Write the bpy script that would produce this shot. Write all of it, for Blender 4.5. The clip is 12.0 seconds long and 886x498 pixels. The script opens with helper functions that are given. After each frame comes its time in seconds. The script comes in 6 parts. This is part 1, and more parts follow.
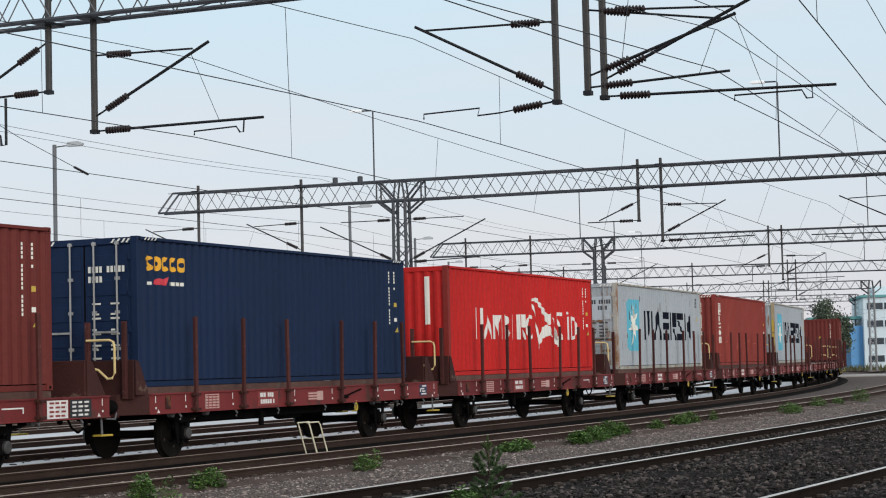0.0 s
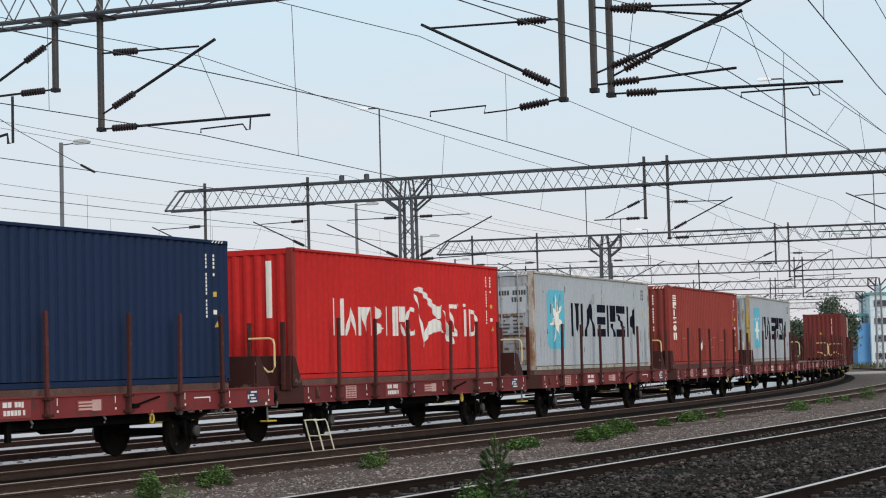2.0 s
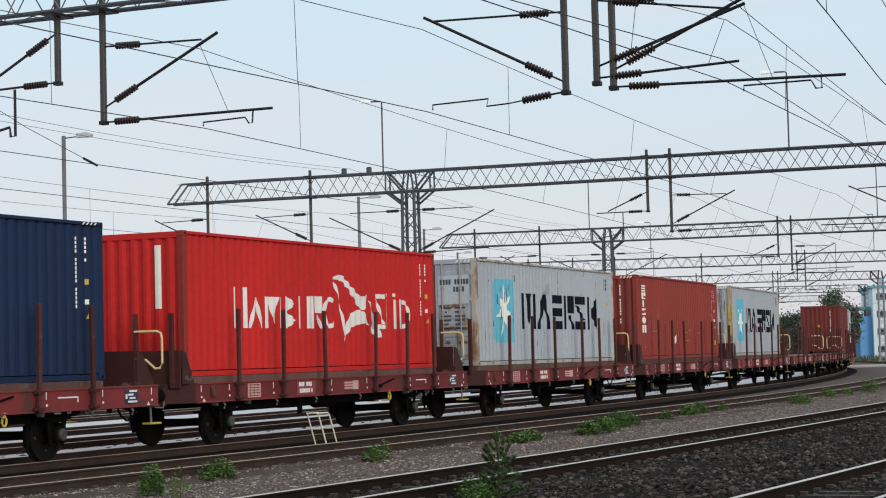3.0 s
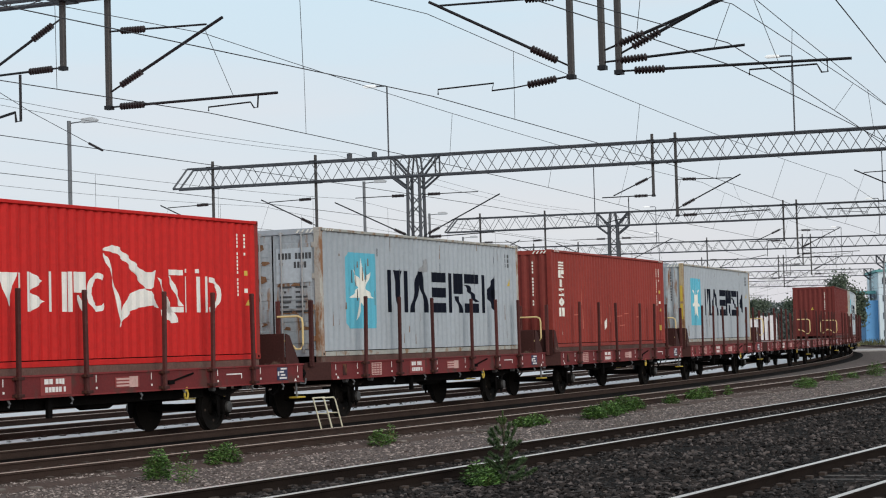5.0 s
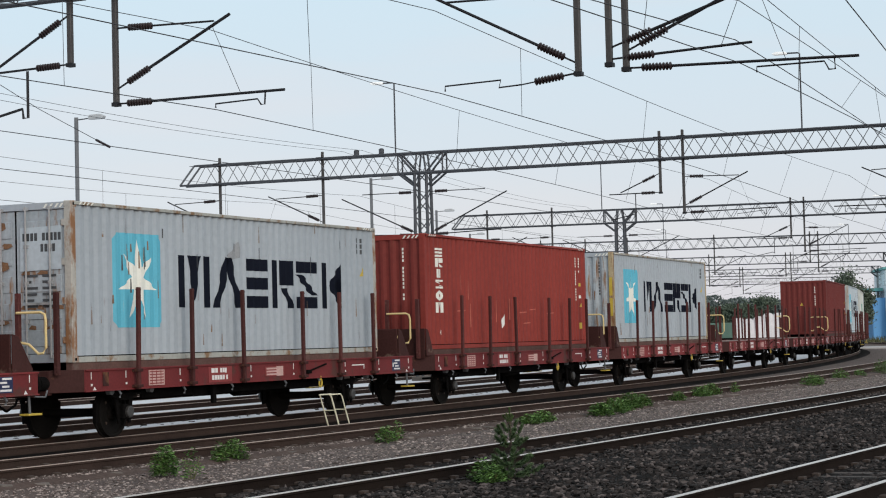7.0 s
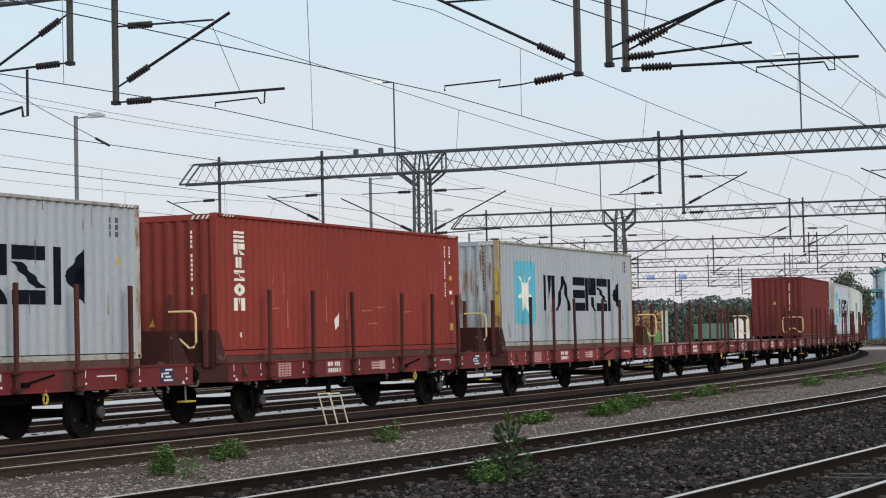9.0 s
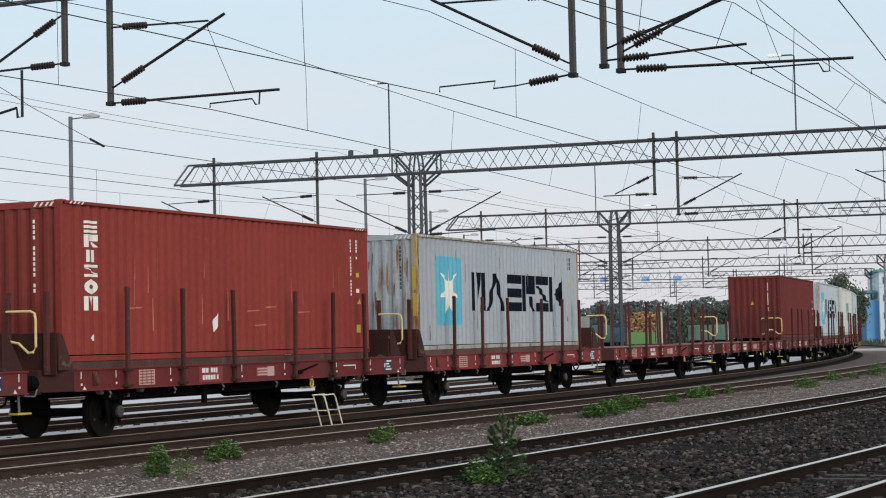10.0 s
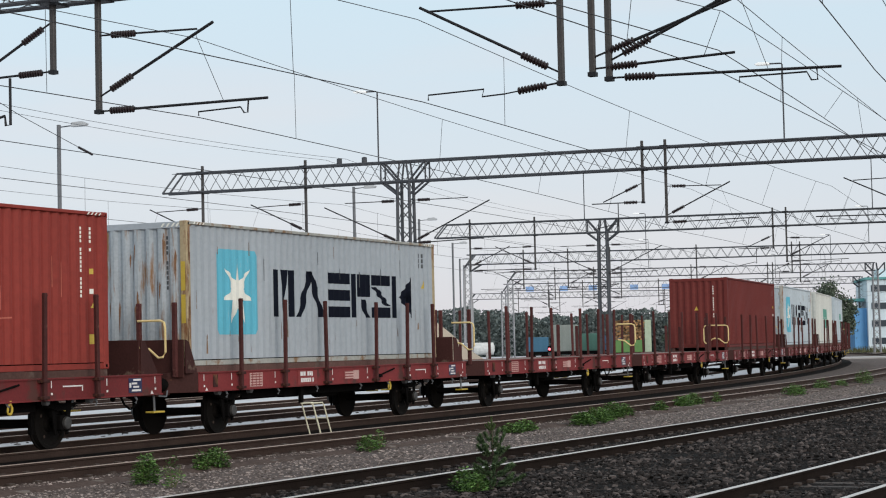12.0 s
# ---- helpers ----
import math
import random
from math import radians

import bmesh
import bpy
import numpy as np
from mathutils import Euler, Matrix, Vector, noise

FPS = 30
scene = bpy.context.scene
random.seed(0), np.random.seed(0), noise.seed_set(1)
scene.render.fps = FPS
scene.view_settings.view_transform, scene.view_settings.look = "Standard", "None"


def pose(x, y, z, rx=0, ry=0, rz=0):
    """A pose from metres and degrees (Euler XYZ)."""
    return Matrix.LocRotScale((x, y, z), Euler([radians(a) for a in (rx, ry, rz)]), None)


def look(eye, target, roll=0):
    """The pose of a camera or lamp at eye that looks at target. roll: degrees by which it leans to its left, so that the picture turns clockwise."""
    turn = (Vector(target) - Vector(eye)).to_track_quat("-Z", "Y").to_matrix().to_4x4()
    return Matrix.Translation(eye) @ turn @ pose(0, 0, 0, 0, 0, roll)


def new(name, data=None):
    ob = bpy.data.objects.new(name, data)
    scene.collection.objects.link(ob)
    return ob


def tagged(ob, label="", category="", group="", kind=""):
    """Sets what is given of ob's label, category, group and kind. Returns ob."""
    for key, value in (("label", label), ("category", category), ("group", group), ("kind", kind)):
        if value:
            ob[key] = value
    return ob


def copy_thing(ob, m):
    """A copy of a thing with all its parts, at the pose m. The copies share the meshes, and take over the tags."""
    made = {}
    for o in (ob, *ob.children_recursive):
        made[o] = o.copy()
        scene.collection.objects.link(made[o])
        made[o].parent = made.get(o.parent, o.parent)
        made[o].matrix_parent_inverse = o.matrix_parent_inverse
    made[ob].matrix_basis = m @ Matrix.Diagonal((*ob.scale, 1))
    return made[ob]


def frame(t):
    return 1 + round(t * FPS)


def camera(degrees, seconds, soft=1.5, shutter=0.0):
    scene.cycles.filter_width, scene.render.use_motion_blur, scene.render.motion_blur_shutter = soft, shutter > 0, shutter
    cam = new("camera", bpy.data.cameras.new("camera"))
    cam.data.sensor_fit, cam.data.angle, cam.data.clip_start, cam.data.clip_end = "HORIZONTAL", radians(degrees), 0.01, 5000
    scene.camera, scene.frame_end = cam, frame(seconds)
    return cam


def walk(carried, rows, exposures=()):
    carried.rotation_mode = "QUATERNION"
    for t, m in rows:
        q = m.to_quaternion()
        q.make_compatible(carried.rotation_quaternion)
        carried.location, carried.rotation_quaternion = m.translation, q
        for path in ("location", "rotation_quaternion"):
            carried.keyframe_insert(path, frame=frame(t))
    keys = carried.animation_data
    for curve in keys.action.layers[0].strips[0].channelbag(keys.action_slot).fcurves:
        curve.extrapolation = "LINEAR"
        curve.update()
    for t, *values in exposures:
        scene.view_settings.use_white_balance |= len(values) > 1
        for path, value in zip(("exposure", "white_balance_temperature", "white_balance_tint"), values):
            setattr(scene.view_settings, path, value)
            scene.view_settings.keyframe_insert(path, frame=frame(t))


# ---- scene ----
# ---- camera ----
EYE = (0.0, 0.0, 1.87)
cam = camera(25.75, 12.0, soft=1.1)
TURNS = (
    (0.0, 93.462, 1.442, 0.087), (0.5, 93.487, 1.431, 0.136), (1.0, 93.484, 1.472, 0.188), (1.5, 93.454, 1.500, 0.242),
    (2.0, 93.394, 1.470, 0.282), (2.5, 93.307, 1.484, 0.324), (3.0, 93.195, 1.480, 0.356), (5.0, 92.743, 1.540, 0.522),
    (5.5, 92.694, 1.525, 0.580), (6.0, 92.672, 1.520, 0.633), (6.5, 92.665, 1.495, 0.684), (7.0, 92.657, 1.475, 0.724),
    (9.0, 92.642, 1.292, 0.689), (9.5, 92.648, 1.268, 0.620), (10.0, 92.672, 1.257, 0.533), (10.5, 92.701, 1.235, 0.443),
    (11.0, 92.749, 1.246, 0.352), (11.5, 92.824, 1.258, 0.275), (12.0, 92.906, 1.290, 0.199),
)
walk(cam, [(t, pose(*EYE, rx, ry, rz)) for t, rx, ry, rz in TURNS])

# ---- light ----
SUN_UP, SUN_ROUND = radians(16), radians(148)
world = bpy.data.worlds.new("evening_sky")
scene.world = world
world.use_nodes = True
wn, wl = world.node_tree.nodes, world.node_tree.links
wn.clear()
w_out = wn.new("ShaderNodeOutputWorld")
w_bg = wn.new("ShaderNodeBackground")
w_sky = wn.new("ShaderNodeTexSky")
w_sky.sky_type, w_sky.sun_disc = "NISHITA", False
w_sky.sun_elevation, w_sky.sun_rotation = SUN_UP, SUN_ROUND
w_dim = wn.new("ShaderNodeVectorMath")
w_dim.operation = "SCALE"
w_dim.inputs[3].default_value = 0.10
w_co = wn.new("ShaderNodeTexCoord")
w_sep = wn.new("ShaderNodeSeparateXYZ")
w_ramp = wn.new("ShaderNodeValToRGB")
for pos_, col in ((0.0, (0.745, 0.722, 0.785)), (0.07, (0.755, 0.765, 0.835)), (0.22, (0.655, 0.845, 0.955))):
    el = w_ramp.color_ramp.elements
    e = el[0] if pos_ == 0.0 else (el[1] if pos_ == 0.22 else el.new(pos_))
    e.position, e.color = pos_, (*col, 1)
w_noise = wn.new("ShaderNodeTexNoise")
w_noise.inputs["Scale"].default_value, w_noise.inputs["Detail"].default_value = 2.6, 5
w_map = wn.new("ShaderNodeMapping")
w_map.inputs["Scale"].default_value = (1.2, 1.2, 9.0)
w_cloud = wn.new("ShaderNodeMix")
w_cloud.data_type = "RGBA"
w_cl = wn.new("ShaderNodeMapRange")
w_cl.inputs[1].default_value, w_cl.inputs[2].default_value, w_cl.inputs[3].default_value, w_cl.inputs[4].default_value = 0.48, 0.72, 0.0, 0.48
w_mix = wn.new("ShaderNodeMix")
w_mix.data_type = "RGBA"
w_mix.inputs[0].default_value = 0.85
wl.new(w_co.outputs["Generated"], w_sep.inputs[0])
wl.new(w_co.outputs["Generated"], w_map.inputs[0])
wl.new(w_map.outputs[0], w_noise.inputs["Vector"])
wl.new(w_sep.outputs["Z"], w_ramp.inputs[0])
wl.new(w_noise.outputs[0], w_cl.inputs[0])
wl.new(w_cl.outputs[0], w_cloud.inputs[0])
wl.new(w_ramp.outputs[0], w_cloud.inputs[6])
w_cloud.inputs[7].default_value = (0.79, 0.77, 0.81, 1)
wl.new(w_sky.outputs[0], w_dim.inputs[0])
wl.new(w_dim.outputs[0], w_mix.inputs[6])
wl.new(w_cloud.outputs[2], w_mix.inputs[7])
wl.new(w_mix.outputs[2], w_bg.inputs[0])
wl.new(w_bg.outputs[0], w_out.inputs[0])
w_bg.inputs[1].default_value = 1.03

sun = new("sun", bpy.data.lights.new("sun", "SUN"))
sun.data.energy, sun.data.angle, sun.data.color = 1.6, radians(32), (1.0, 0.93, 0.86)
sun.matrix_world = look((0, 0, 60), (math.sin(SUN_ROUND) * -100, math.cos(SUN_ROUND) * -100, 60 - 100 * math.tan(SUN_UP)))
scene.view_settings.exposure = 0.0


# ---- materials ----
def material(name, base, rough=0.7, metal=0.0, vary=0.25, scale=3.0, grain=30.0, bump=0.15, other=None, amount=0.0,
             spread=1.5, streak=None, spec=0.4, per_piece=0.0, emit=None):
    """Base colour varied at two scales, with patches of a second colour (rust, dirt) and fine relief."""
    mat = bpy.data.materials.new(name)
    mat.use_nodes = True
    n, l = mat.node_tree.nodes, mat.node_tree.links
    b = n["Principled BSDF"]
    b.inputs["Roughness"].default_value, b.inputs["Metallic"].default_value = rough, metal
    b.inputs["Specular IOR Level"].default_value = spec
    co = n.new("ShaderNodeTexCoord")
    big, fine = n.new("ShaderNodeTexNoise"), n.new("ShaderNodeTexNoise")
    big.inputs["Scale"].default_value, big.inputs["Detail"].default_value = scale, 4
    fine.inputs["Scale"].default_value, fine.inputs["Detail"].default_value = grain, 3
    for tex in (big, fine):
        l.new(co.outputs["Object"], tex.inputs["Vector"])
    if streak:
        mp = n.new("ShaderNodeMapping")
        mp.inputs["Scale"].default_value = streak
        l.new(co.outputs["Object"], mp.inputs[0])
        l.new(mp.outputs[0], big.inputs["Vector"])
    add = n.new("ShaderNodeMath")
    add.operation = "ADD"
    l.new(big.outputs[0], add.inputs[0])
    l.new(fine.outputs[0], add.inputs[1])
    rng = n.new("ShaderNodeMapRange")
    rng.inputs[1].default_value, rng.inputs[2].default_value = 0.55, 1.45
    rng.inputs[3].default_value, rng.inputs[4].default_value = 1 - vary, 1 + vary
    l.new(add.outputs[0], rng.inputs[0])
    gain = n.new("ShaderNodeVectorMath")
    gain.operation = "SCALE"
    gain.inputs[0].default_value = base
    value = rng.outputs[0]
    if per_piece:
        info, pr, mul = n.new("ShaderNodeObjectInfo"), n.new("ShaderNodeMapRange"), n.new("ShaderNodeMath")
        pr.inputs[3].default_value, pr.inputs[4].default_value = 1 - per_piece, 1 + per_piece
        l.new(info.outputs["Random"], pr.inputs[0])
        mul.operation = "MULTIPLY"
        l.new(pr.outputs[0], mul.inputs[0])
        l.new(value, mul.inputs[1])
        value = mul.outputs[0]
    l.new(value, gain.inputs[3])
    colour = gain.outputs[0]
    if other:
        patch, pm, mix = n.new("ShaderNodeTexNoise"), n.new("ShaderNodeMapRange"), n.new("ShaderNodeMix")
        patch.inputs["Scale"].default_value, patch.inputs["Detail"].default_value = spread, 6
        patch.inputs["Roughness"].default_value = 0.65
        l.new((mp if streak else co).outputs[0 if streak else "Object"], patch.inputs["Vector"])
        lo = 0.78 - 0.45 * amount
        pm.inputs[1].default_value, pm.inputs[2].default_value = lo, lo + 0.12
        l.new(patch.outputs[0], pm.inputs[0])
        mix.data_type = "RGBA"
        mix.inputs[7].default_value = (*other, 1)
        l.new(pm.outputs[0], mix.inputs[0])
        l.new(colour, mix.inputs[6])
        colour = mix.outputs[2]
    l.new(colour, b.inputs["Base Color"])
    if bump:
        bp = n.new("ShaderNodeBump")
        bp.inputs["Strength"].default_value, bp.inputs["Distance"].default_value = bump, 0.02
        l.new(add.outputs[0], bp.inputs["Height"])
        l.new(bp.outputs[0], b.inputs["Normal"])
    if emit:
        b.inputs["Emission Color"].default_value = (*emit, 1)
        b.inputs["Emission Strength"].default_value = 1.0
    return mat


def island_material(name, base, vary, rough=0.9, tint=None, skew=0.5):
    """For joined loose pieces: each piece has a tone of its own."""
    mat = bpy.data.materials.new(name)
    mat.use_nodes = True
    n, l = mat.node_tree.nodes, mat.node_tree.links
    b = n["Principled BSDF"]
    b.inputs["Roughness"].default_value, b.inputs["Specular IOR Level"].default_value = rough, 0.25
    geo, ramp = n.new("ShaderNodeNewGeometry"), n.new("ShaderNodeValToRGB")
    tint = tint or base
    ramp.color_ramp.elements[0].color = (*[c * (1 - vary) for c in base], 1)
    ramp.color_ramp.elements[1].color = (*[c * (1 + vary) for c in tint], 1)
    if skew != 0.5:
        mid = ramp.color_ramp.elements.new(skew)
        mid.color = (*[0.72 * a * (1 - vary) + 0.28 * b * (1 + vary) for a, b in zip(base, tint)], 1)
    l.new(geo.outputs["Random Per Island"], ramp.inputs[0])
    co, tex, mul = n.new("ShaderNodeTexCoord"), n.new("ShaderNodeTexNoise"), n.new("ShaderNodeMix")
    tex.inputs["Scale"].default_value = 1.3
    l.new(co.outputs["Object"], tex.inputs["Vector"])
    mul.data_type, mul.blend_type = "RGBA", "MULTIPLY"
    mul.inputs[0].default_value = 0.5
    l.new(ramp.outputs[0], mul.inputs[6])
    l.new(tex.outputs[0], mul.inputs[7])
    l.new(mul.outputs[2], b.inputs["Base Color"])
    return mat


RUST, DUST = (0.16, 0.07, 0.035), (0.20, 0.16, 0.13)
M_GRAVEL = material("trodden_gravel", (0.080, 0.060, 0.053), 0.95, vary=0.6, scale=0.8, grain=26, bump=0.9, other=(0.128, 0.102, 0.091), amount=0.5, spread=2.2)
M_PALE = material("pale_yard_gravel", (0.55, 0.565, 0.595), 0.9, vary=0.2, scale=0.3, grain=14, bump=0.4, other=(0.40, 0.40, 0.41), amount=0.3, spread=0.8)
# Near-black base paints in the shade of stone gaps and beneath the train.
M_BED = material("shade_dark_ballast_bed", (0.010, 0.0085, 0.008), 0.95, spec=0.05, vary=0.5, scale=1.0, grain=18, bump=0.9, other=(0.030, 0.019, 0.015), amount=0.45, spread=0.7)
M_BEDNEAR = material("brown_ballast_bed", (0.082, 0.060, 0.052), 0.95, spec=0.1, vary=0.5, scale=1.0, grain=18, bump=0.9, other=(0.036, 0.026, 0.022), amount=0.45, spread=1.2)
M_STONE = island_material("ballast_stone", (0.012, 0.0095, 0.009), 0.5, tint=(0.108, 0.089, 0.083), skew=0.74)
M_PEBBLE = island_material("path_pebble", (0.15, 0.115, 0.10), 0.6, tint=(0.34, 0.285, 0.26))
M_SLEEPER = material("weathered_sleeper", (0.065, 0.054, 0.049), 0.95, vary=0.4, scale=3, grain=40, bump=0.5, per_piece=0.3)
M_KERB = material("pale_sleeper_end", (0.135, 0.115, 0.102), 0.95, vary=0.3, scale=3, grain=40, bump=0.5, per_piece=0.35)
M_RAILSIDE = material("rusty_rail_web", (0.042, 0.027, 0.022), 0.9, spec=0.12, vary=0.35, scale=2, grain=30, bump=0.2)
M_RAILDARK = material("dark_oily_rail_web", (0.017, 0.012, 0.010), 0.95, spec=0.05, vary=0.35, scale=2, grain=30, bump=0.2)
M_RAILTOP = material("polished_rail_head", (0.60, 0.54, 0.50), 0.38, metal=0.7, vary=0.12, scale=1, grain=20, bump=0.02)
M_RAILDULL = material("dull_rail_head", (0.36, 0.28, 0.235), 0.55, metal=0.35, vary=0.2, scale=1, grain=20, bump=0.05)
M_GALV = material("dark_galvanised_steel", (0.066, 0.070, 0.080), 0.65, metal=0.3, vary=0.2, scale=1.5, grain=25, bump=0.05, other=(0.09, 0.08, 0.075), amount=0.3)
M_GALVL = material("light_galvanised_steel", (0.14, 0.145, 0.155), 0.7, metal=0.2, vary=0.2, scale=1.5, grain=25, bump=0.05)
# Paler steel tone, used only for masts of the far gantries.
M_MAST = material("pale_far_mast_steel", (0.30, 0.30, 0.31), 0.7, metal=0.1, vary=0.2, scale=1.5, grain=25, bump=0.05)
M_ROD = material("galvanised_rod", (0.38, 0.38, 0.38), 0.55, metal=0.3, vary=0.2, scale=4, other=(0.25, 0.15, 0.09), amount=0.3, spread=5)
M_DROP = material("brown_grey_steel_post", (0.070, 0.064, 0.062), 0.65, metal=0.3, vary=0.25, scale=2, grain=30, bump=0.05, other=(0.2, 0.2, 0.2), amount=0.25, spread=3)
M_TUBE = material("black_steel_tube", (0.018, 0.018, 0.021), 0.6, metal=0.3, vary=0.2)
M_INSUL = material("brown_glazed_insulator", (0.026, 0.017, 0.018), 0.3, vary=0.2, bump=0)
M_WIRE = material("copper_wire_dark", (0.045, 0.045, 0.05), 0.6, metal=0.3, vary=0.1, bump=0)
M_WAGON = material("oxide_red_wagon_paint", (0.170, 0.025, 0.026), 0.7, vary=0.25, scale=1.2, grain=22, bump=0.08, other=(0.085, 0.034, 0.029), amount=0.52, spread=1.8, per_piece=0.22, spec=0.25)
M_WAGOND = material("dark_brown_wagon_paint", (0.048, 0.018, 0.016), 0.8, spec=0.2, vary=0.3, scale=1.5, grain=22, bump=0.1, other=RUST, amount=0.42, spread=2.5)
M_BEARER = material("dirty_brown_bearer", (0.105, 0.056, 0.047), 0.85, spec=0.2, vary=0.35, scale=2, grain=24, bump=0.1, other=(0.15, 0.12, 0.10), amount=0.45, spread=1.6, per_piece=0.3)
M_BOARD = material("bare_patched_end_board", (0.050, 0.018, 0.016), 0.8, spec=0.2, vary=0.3, scale=1.5, grain=22, bump=0.1, other=(0.20, 0.145, 0.11), amount=0.40, spread=1.7, per_piece=0.2)
M_STAKE = material("worn_stake_paint", (0.075, 0.024, 0.022), 0.8, spec=0.2, vary=0.35, scale=2, grain=20, bump=0.1, other=(0.17, 0.085, 0.07), amount=0.42, spread=3.5, per_piece=0.25)
# Grime darkened further: the shade under the wagons is put into this black.
M_UNDER = material("grimy_shade_black", (0.006, 0.0055, 0.0055), 0.95, spec=0.04, vary=0.35, scale=3, grain=25, bump=0.2, other=(0.016, 0.012, 0.010), amount=0.35, spread=3)
# Wheel steel lowered the same way, underside shade included in the base.
M_WHEEL = material("oily_shaded_wheel_steel", (0.009, 0.008, 0.0075), 0.85, spec=0.08, vary=0.3, scale=4, grain=30, bump=0.15, other=(0.02, 0.015, 0.012), amount=0.35, spread=4)
M_COVER = material("greasy_grey_cover", (0.065, 0.062, 0.060), 0.5, metal=0.3, vary=0.4, scale=6)
M_DECK = material("grey_deck_planks", (0.16, 0.12, 0.10), 0.9, vary=0.3, scale=2, grain=30, bump=0.4, per_piece=0.3)
M_YELLOW = material("pale_yellow_handrail", (0.74, 0.57, 0.27), 0.5, vary=0.15, scale=6, other=(0.35, 0.2, 0.1), amount=0.25, spread=6)
M_SAFETY = material("yellow_safety_paint", (0.52, 0.37, 0.05), 0.5, vary=0.15, scale=6)
M_WHITE = material("white_paint_marking", (0.72, 0.69, 0.67), 0.6, vary=0.2, scale=8, other=(0.4, 0.25, 0.22), amount=0.3, spread=12)
M_PANEL = material("pinkish_data_panel", (0.52, 0.33, 0.30), 0.7, vary=0.2, scale=9)
M_BLACKP = material("black_plate", (0.02, 0.022, 0.024), 0.5, vary=0.2, scale=6)
M_CLEANRED = material("fresh_red_panel", (0.225, 0.034, 0.032), 0.6, vary=0.15, scale=5)
M_NAVY = material("dark_blue_plate", (0.015, 0.022, 0.07), 0.4, vary=0.2)
M_LADDER = material("cream_painted_tube", (0.70, 0.66, 0.50), 0.5, vary=0.15, scale=8)
M_CLIP = material("rusty_fastening", (0.05, 0.035, 0.028), 0.9, vary=0.3)
M_LEAF = island_material("weed_leaf", (0.060, 0.145, 0.030), 0.5, 0.7, tint=(0.135, 0.255, 0.065))
M_NEEDLE = island_material("pine_needle", (0.075, 0.135, 0.065), 0.4, 0.8, tint=(0.18, 0.27, 0.125))
M_SHOOT = island_material("young_pine_shoot", (0.13, 0.22, 0.075), 0.4, 0.8, tint=(0.22, 0.32, 0.12))
# Green paled and dulled, so distance haze is part of the leaf colour.
M_CROWN = island_material("haze_paled_tree_leaf", (0.075, 0.110, 0.075), 0.4, 0.8, tint=(0.15, 0.185, 0.13))
# Leaf tones lifted and blued: distance haze painted into the wood.
M_FARWOOD = island_material("haze_tinted_wood_leaf", (0.095, 0.125, 0.118), 0.4, 0.95, tint=(0.165, 0.195, 0.185))
M_PALESLEEPER = material("pale_concrete_sleeper", (0.34, 0.34, 0.35), 0.9, vary=0.3, scale=3, grain=30, bump=0.3, per_piece=0.4)
M_DRYGRASS = island_material("olive_rough_grass", (0.07, 0.085, 0.04), 0.4, 0.9, tint=(0.13, 0.13, 0.07))
M_BARK = material("grey_bark", (0.12, 0.09, 0.07), 0.9, vary=0.3, scale=4, grain=30, bump=0.5)
M_STEM = material("weed_stem", (0.13, 0.14, 0.05), 0.8, vary=0.2)


def paint(name, base, rusty=0.25, rough=0.65, vary=0.19):
    return material(name, base, rough, spec=0.22, vary=vary, scale=0.7, grain=9, bump=0.03, other=RUST, amount=rusty, spread=2.2, streak=(1.6, 1.6, 0.28))


# ---- mesh helpers ----
def box(bm, x0, y0, z0, x1, y1, z1, m=None):
    vs = [bm.verts.new(v) for v in ((x0, y0, z0), (x1, y0, z0), (x1, y1, z0), (x0, y1, z0), (x0, y0, z1), (x1, y0, z1), (x1, y1, z1), (x0, y1, z1))]
    for f in ((0, 3, 2, 1), (4, 5, 6, 7), (0, 1, 5, 4), (1, 2, 6, 5), (2, 3, 7, 6), (3, 0, 4, 7)):
        bm.faces.new([vs[i] for i in f])
    if m:
        bmesh.ops.transform(bm, matrix=m, verts=vs)
    return bm


def tube(bm, pts, r, sides=6, closed_ends=True):
    """A round bar through the points."""
    pts = [Vector(p) for p in pts]
    rings = []
    for i, p in enumerate(pts):
        d = (pts[min(i + 1, len(pts) - 1)] - pts[max(i - 1, 0)]).normalized()
        a = Vector((0, 0, 1)) if abs(d.z) < 0.9 else Vector((1, 0, 0))
        u = d.cross(a).normalized()
        v = d.cross(u)
        rings.append([bm.verts.new(p + r * (math.cos(2 * math.pi * k / sides) * u + math.sin(2 * math.pi * k / sides) * v)) for k in range(sides)])
    for a, b in zip(rings, rings[1:]):
        for k in range(sides):
            bm.faces.new((a[k], a[(k + 1) % sides], b[(k + 1) % sides], b[k]))
    if closed_ends:
        bm.faces.new(rings[0][::-1])
        bm.faces.new(rings[-1])
    return bm


def lathe(bm, profile, axis_at, axis, sides=20):
    """Turn (distance along axis, radius) round an axis from axis_at."""
    axis = Vector(axis).normalized()
    a = Vector((0, 0, 1)) if abs(axis.z) < 0.9 else Vector((1, 0, 0))
    u = axis.cross(a).normalized()
    v = axis.cross(u)
    rings = [[bm.verts.new(Vector(axis_at) + axis * h + r * (math.cos(2 * math.pi * k / sides) * u + math.sin(2 * math.pi * k / sides) * v)) for k in range(sides)] for h, r in profile]
    for p, q in zip(rings, rings[1:]):
        for k in range(sides):
            bm.faces.new((p[k], p[(k + 1) % sides], q[(k + 1) % sides], q[k]))
    bm.faces.new(rings[0][::-1])
    bm.faces.new(rings[-1])
    return bm


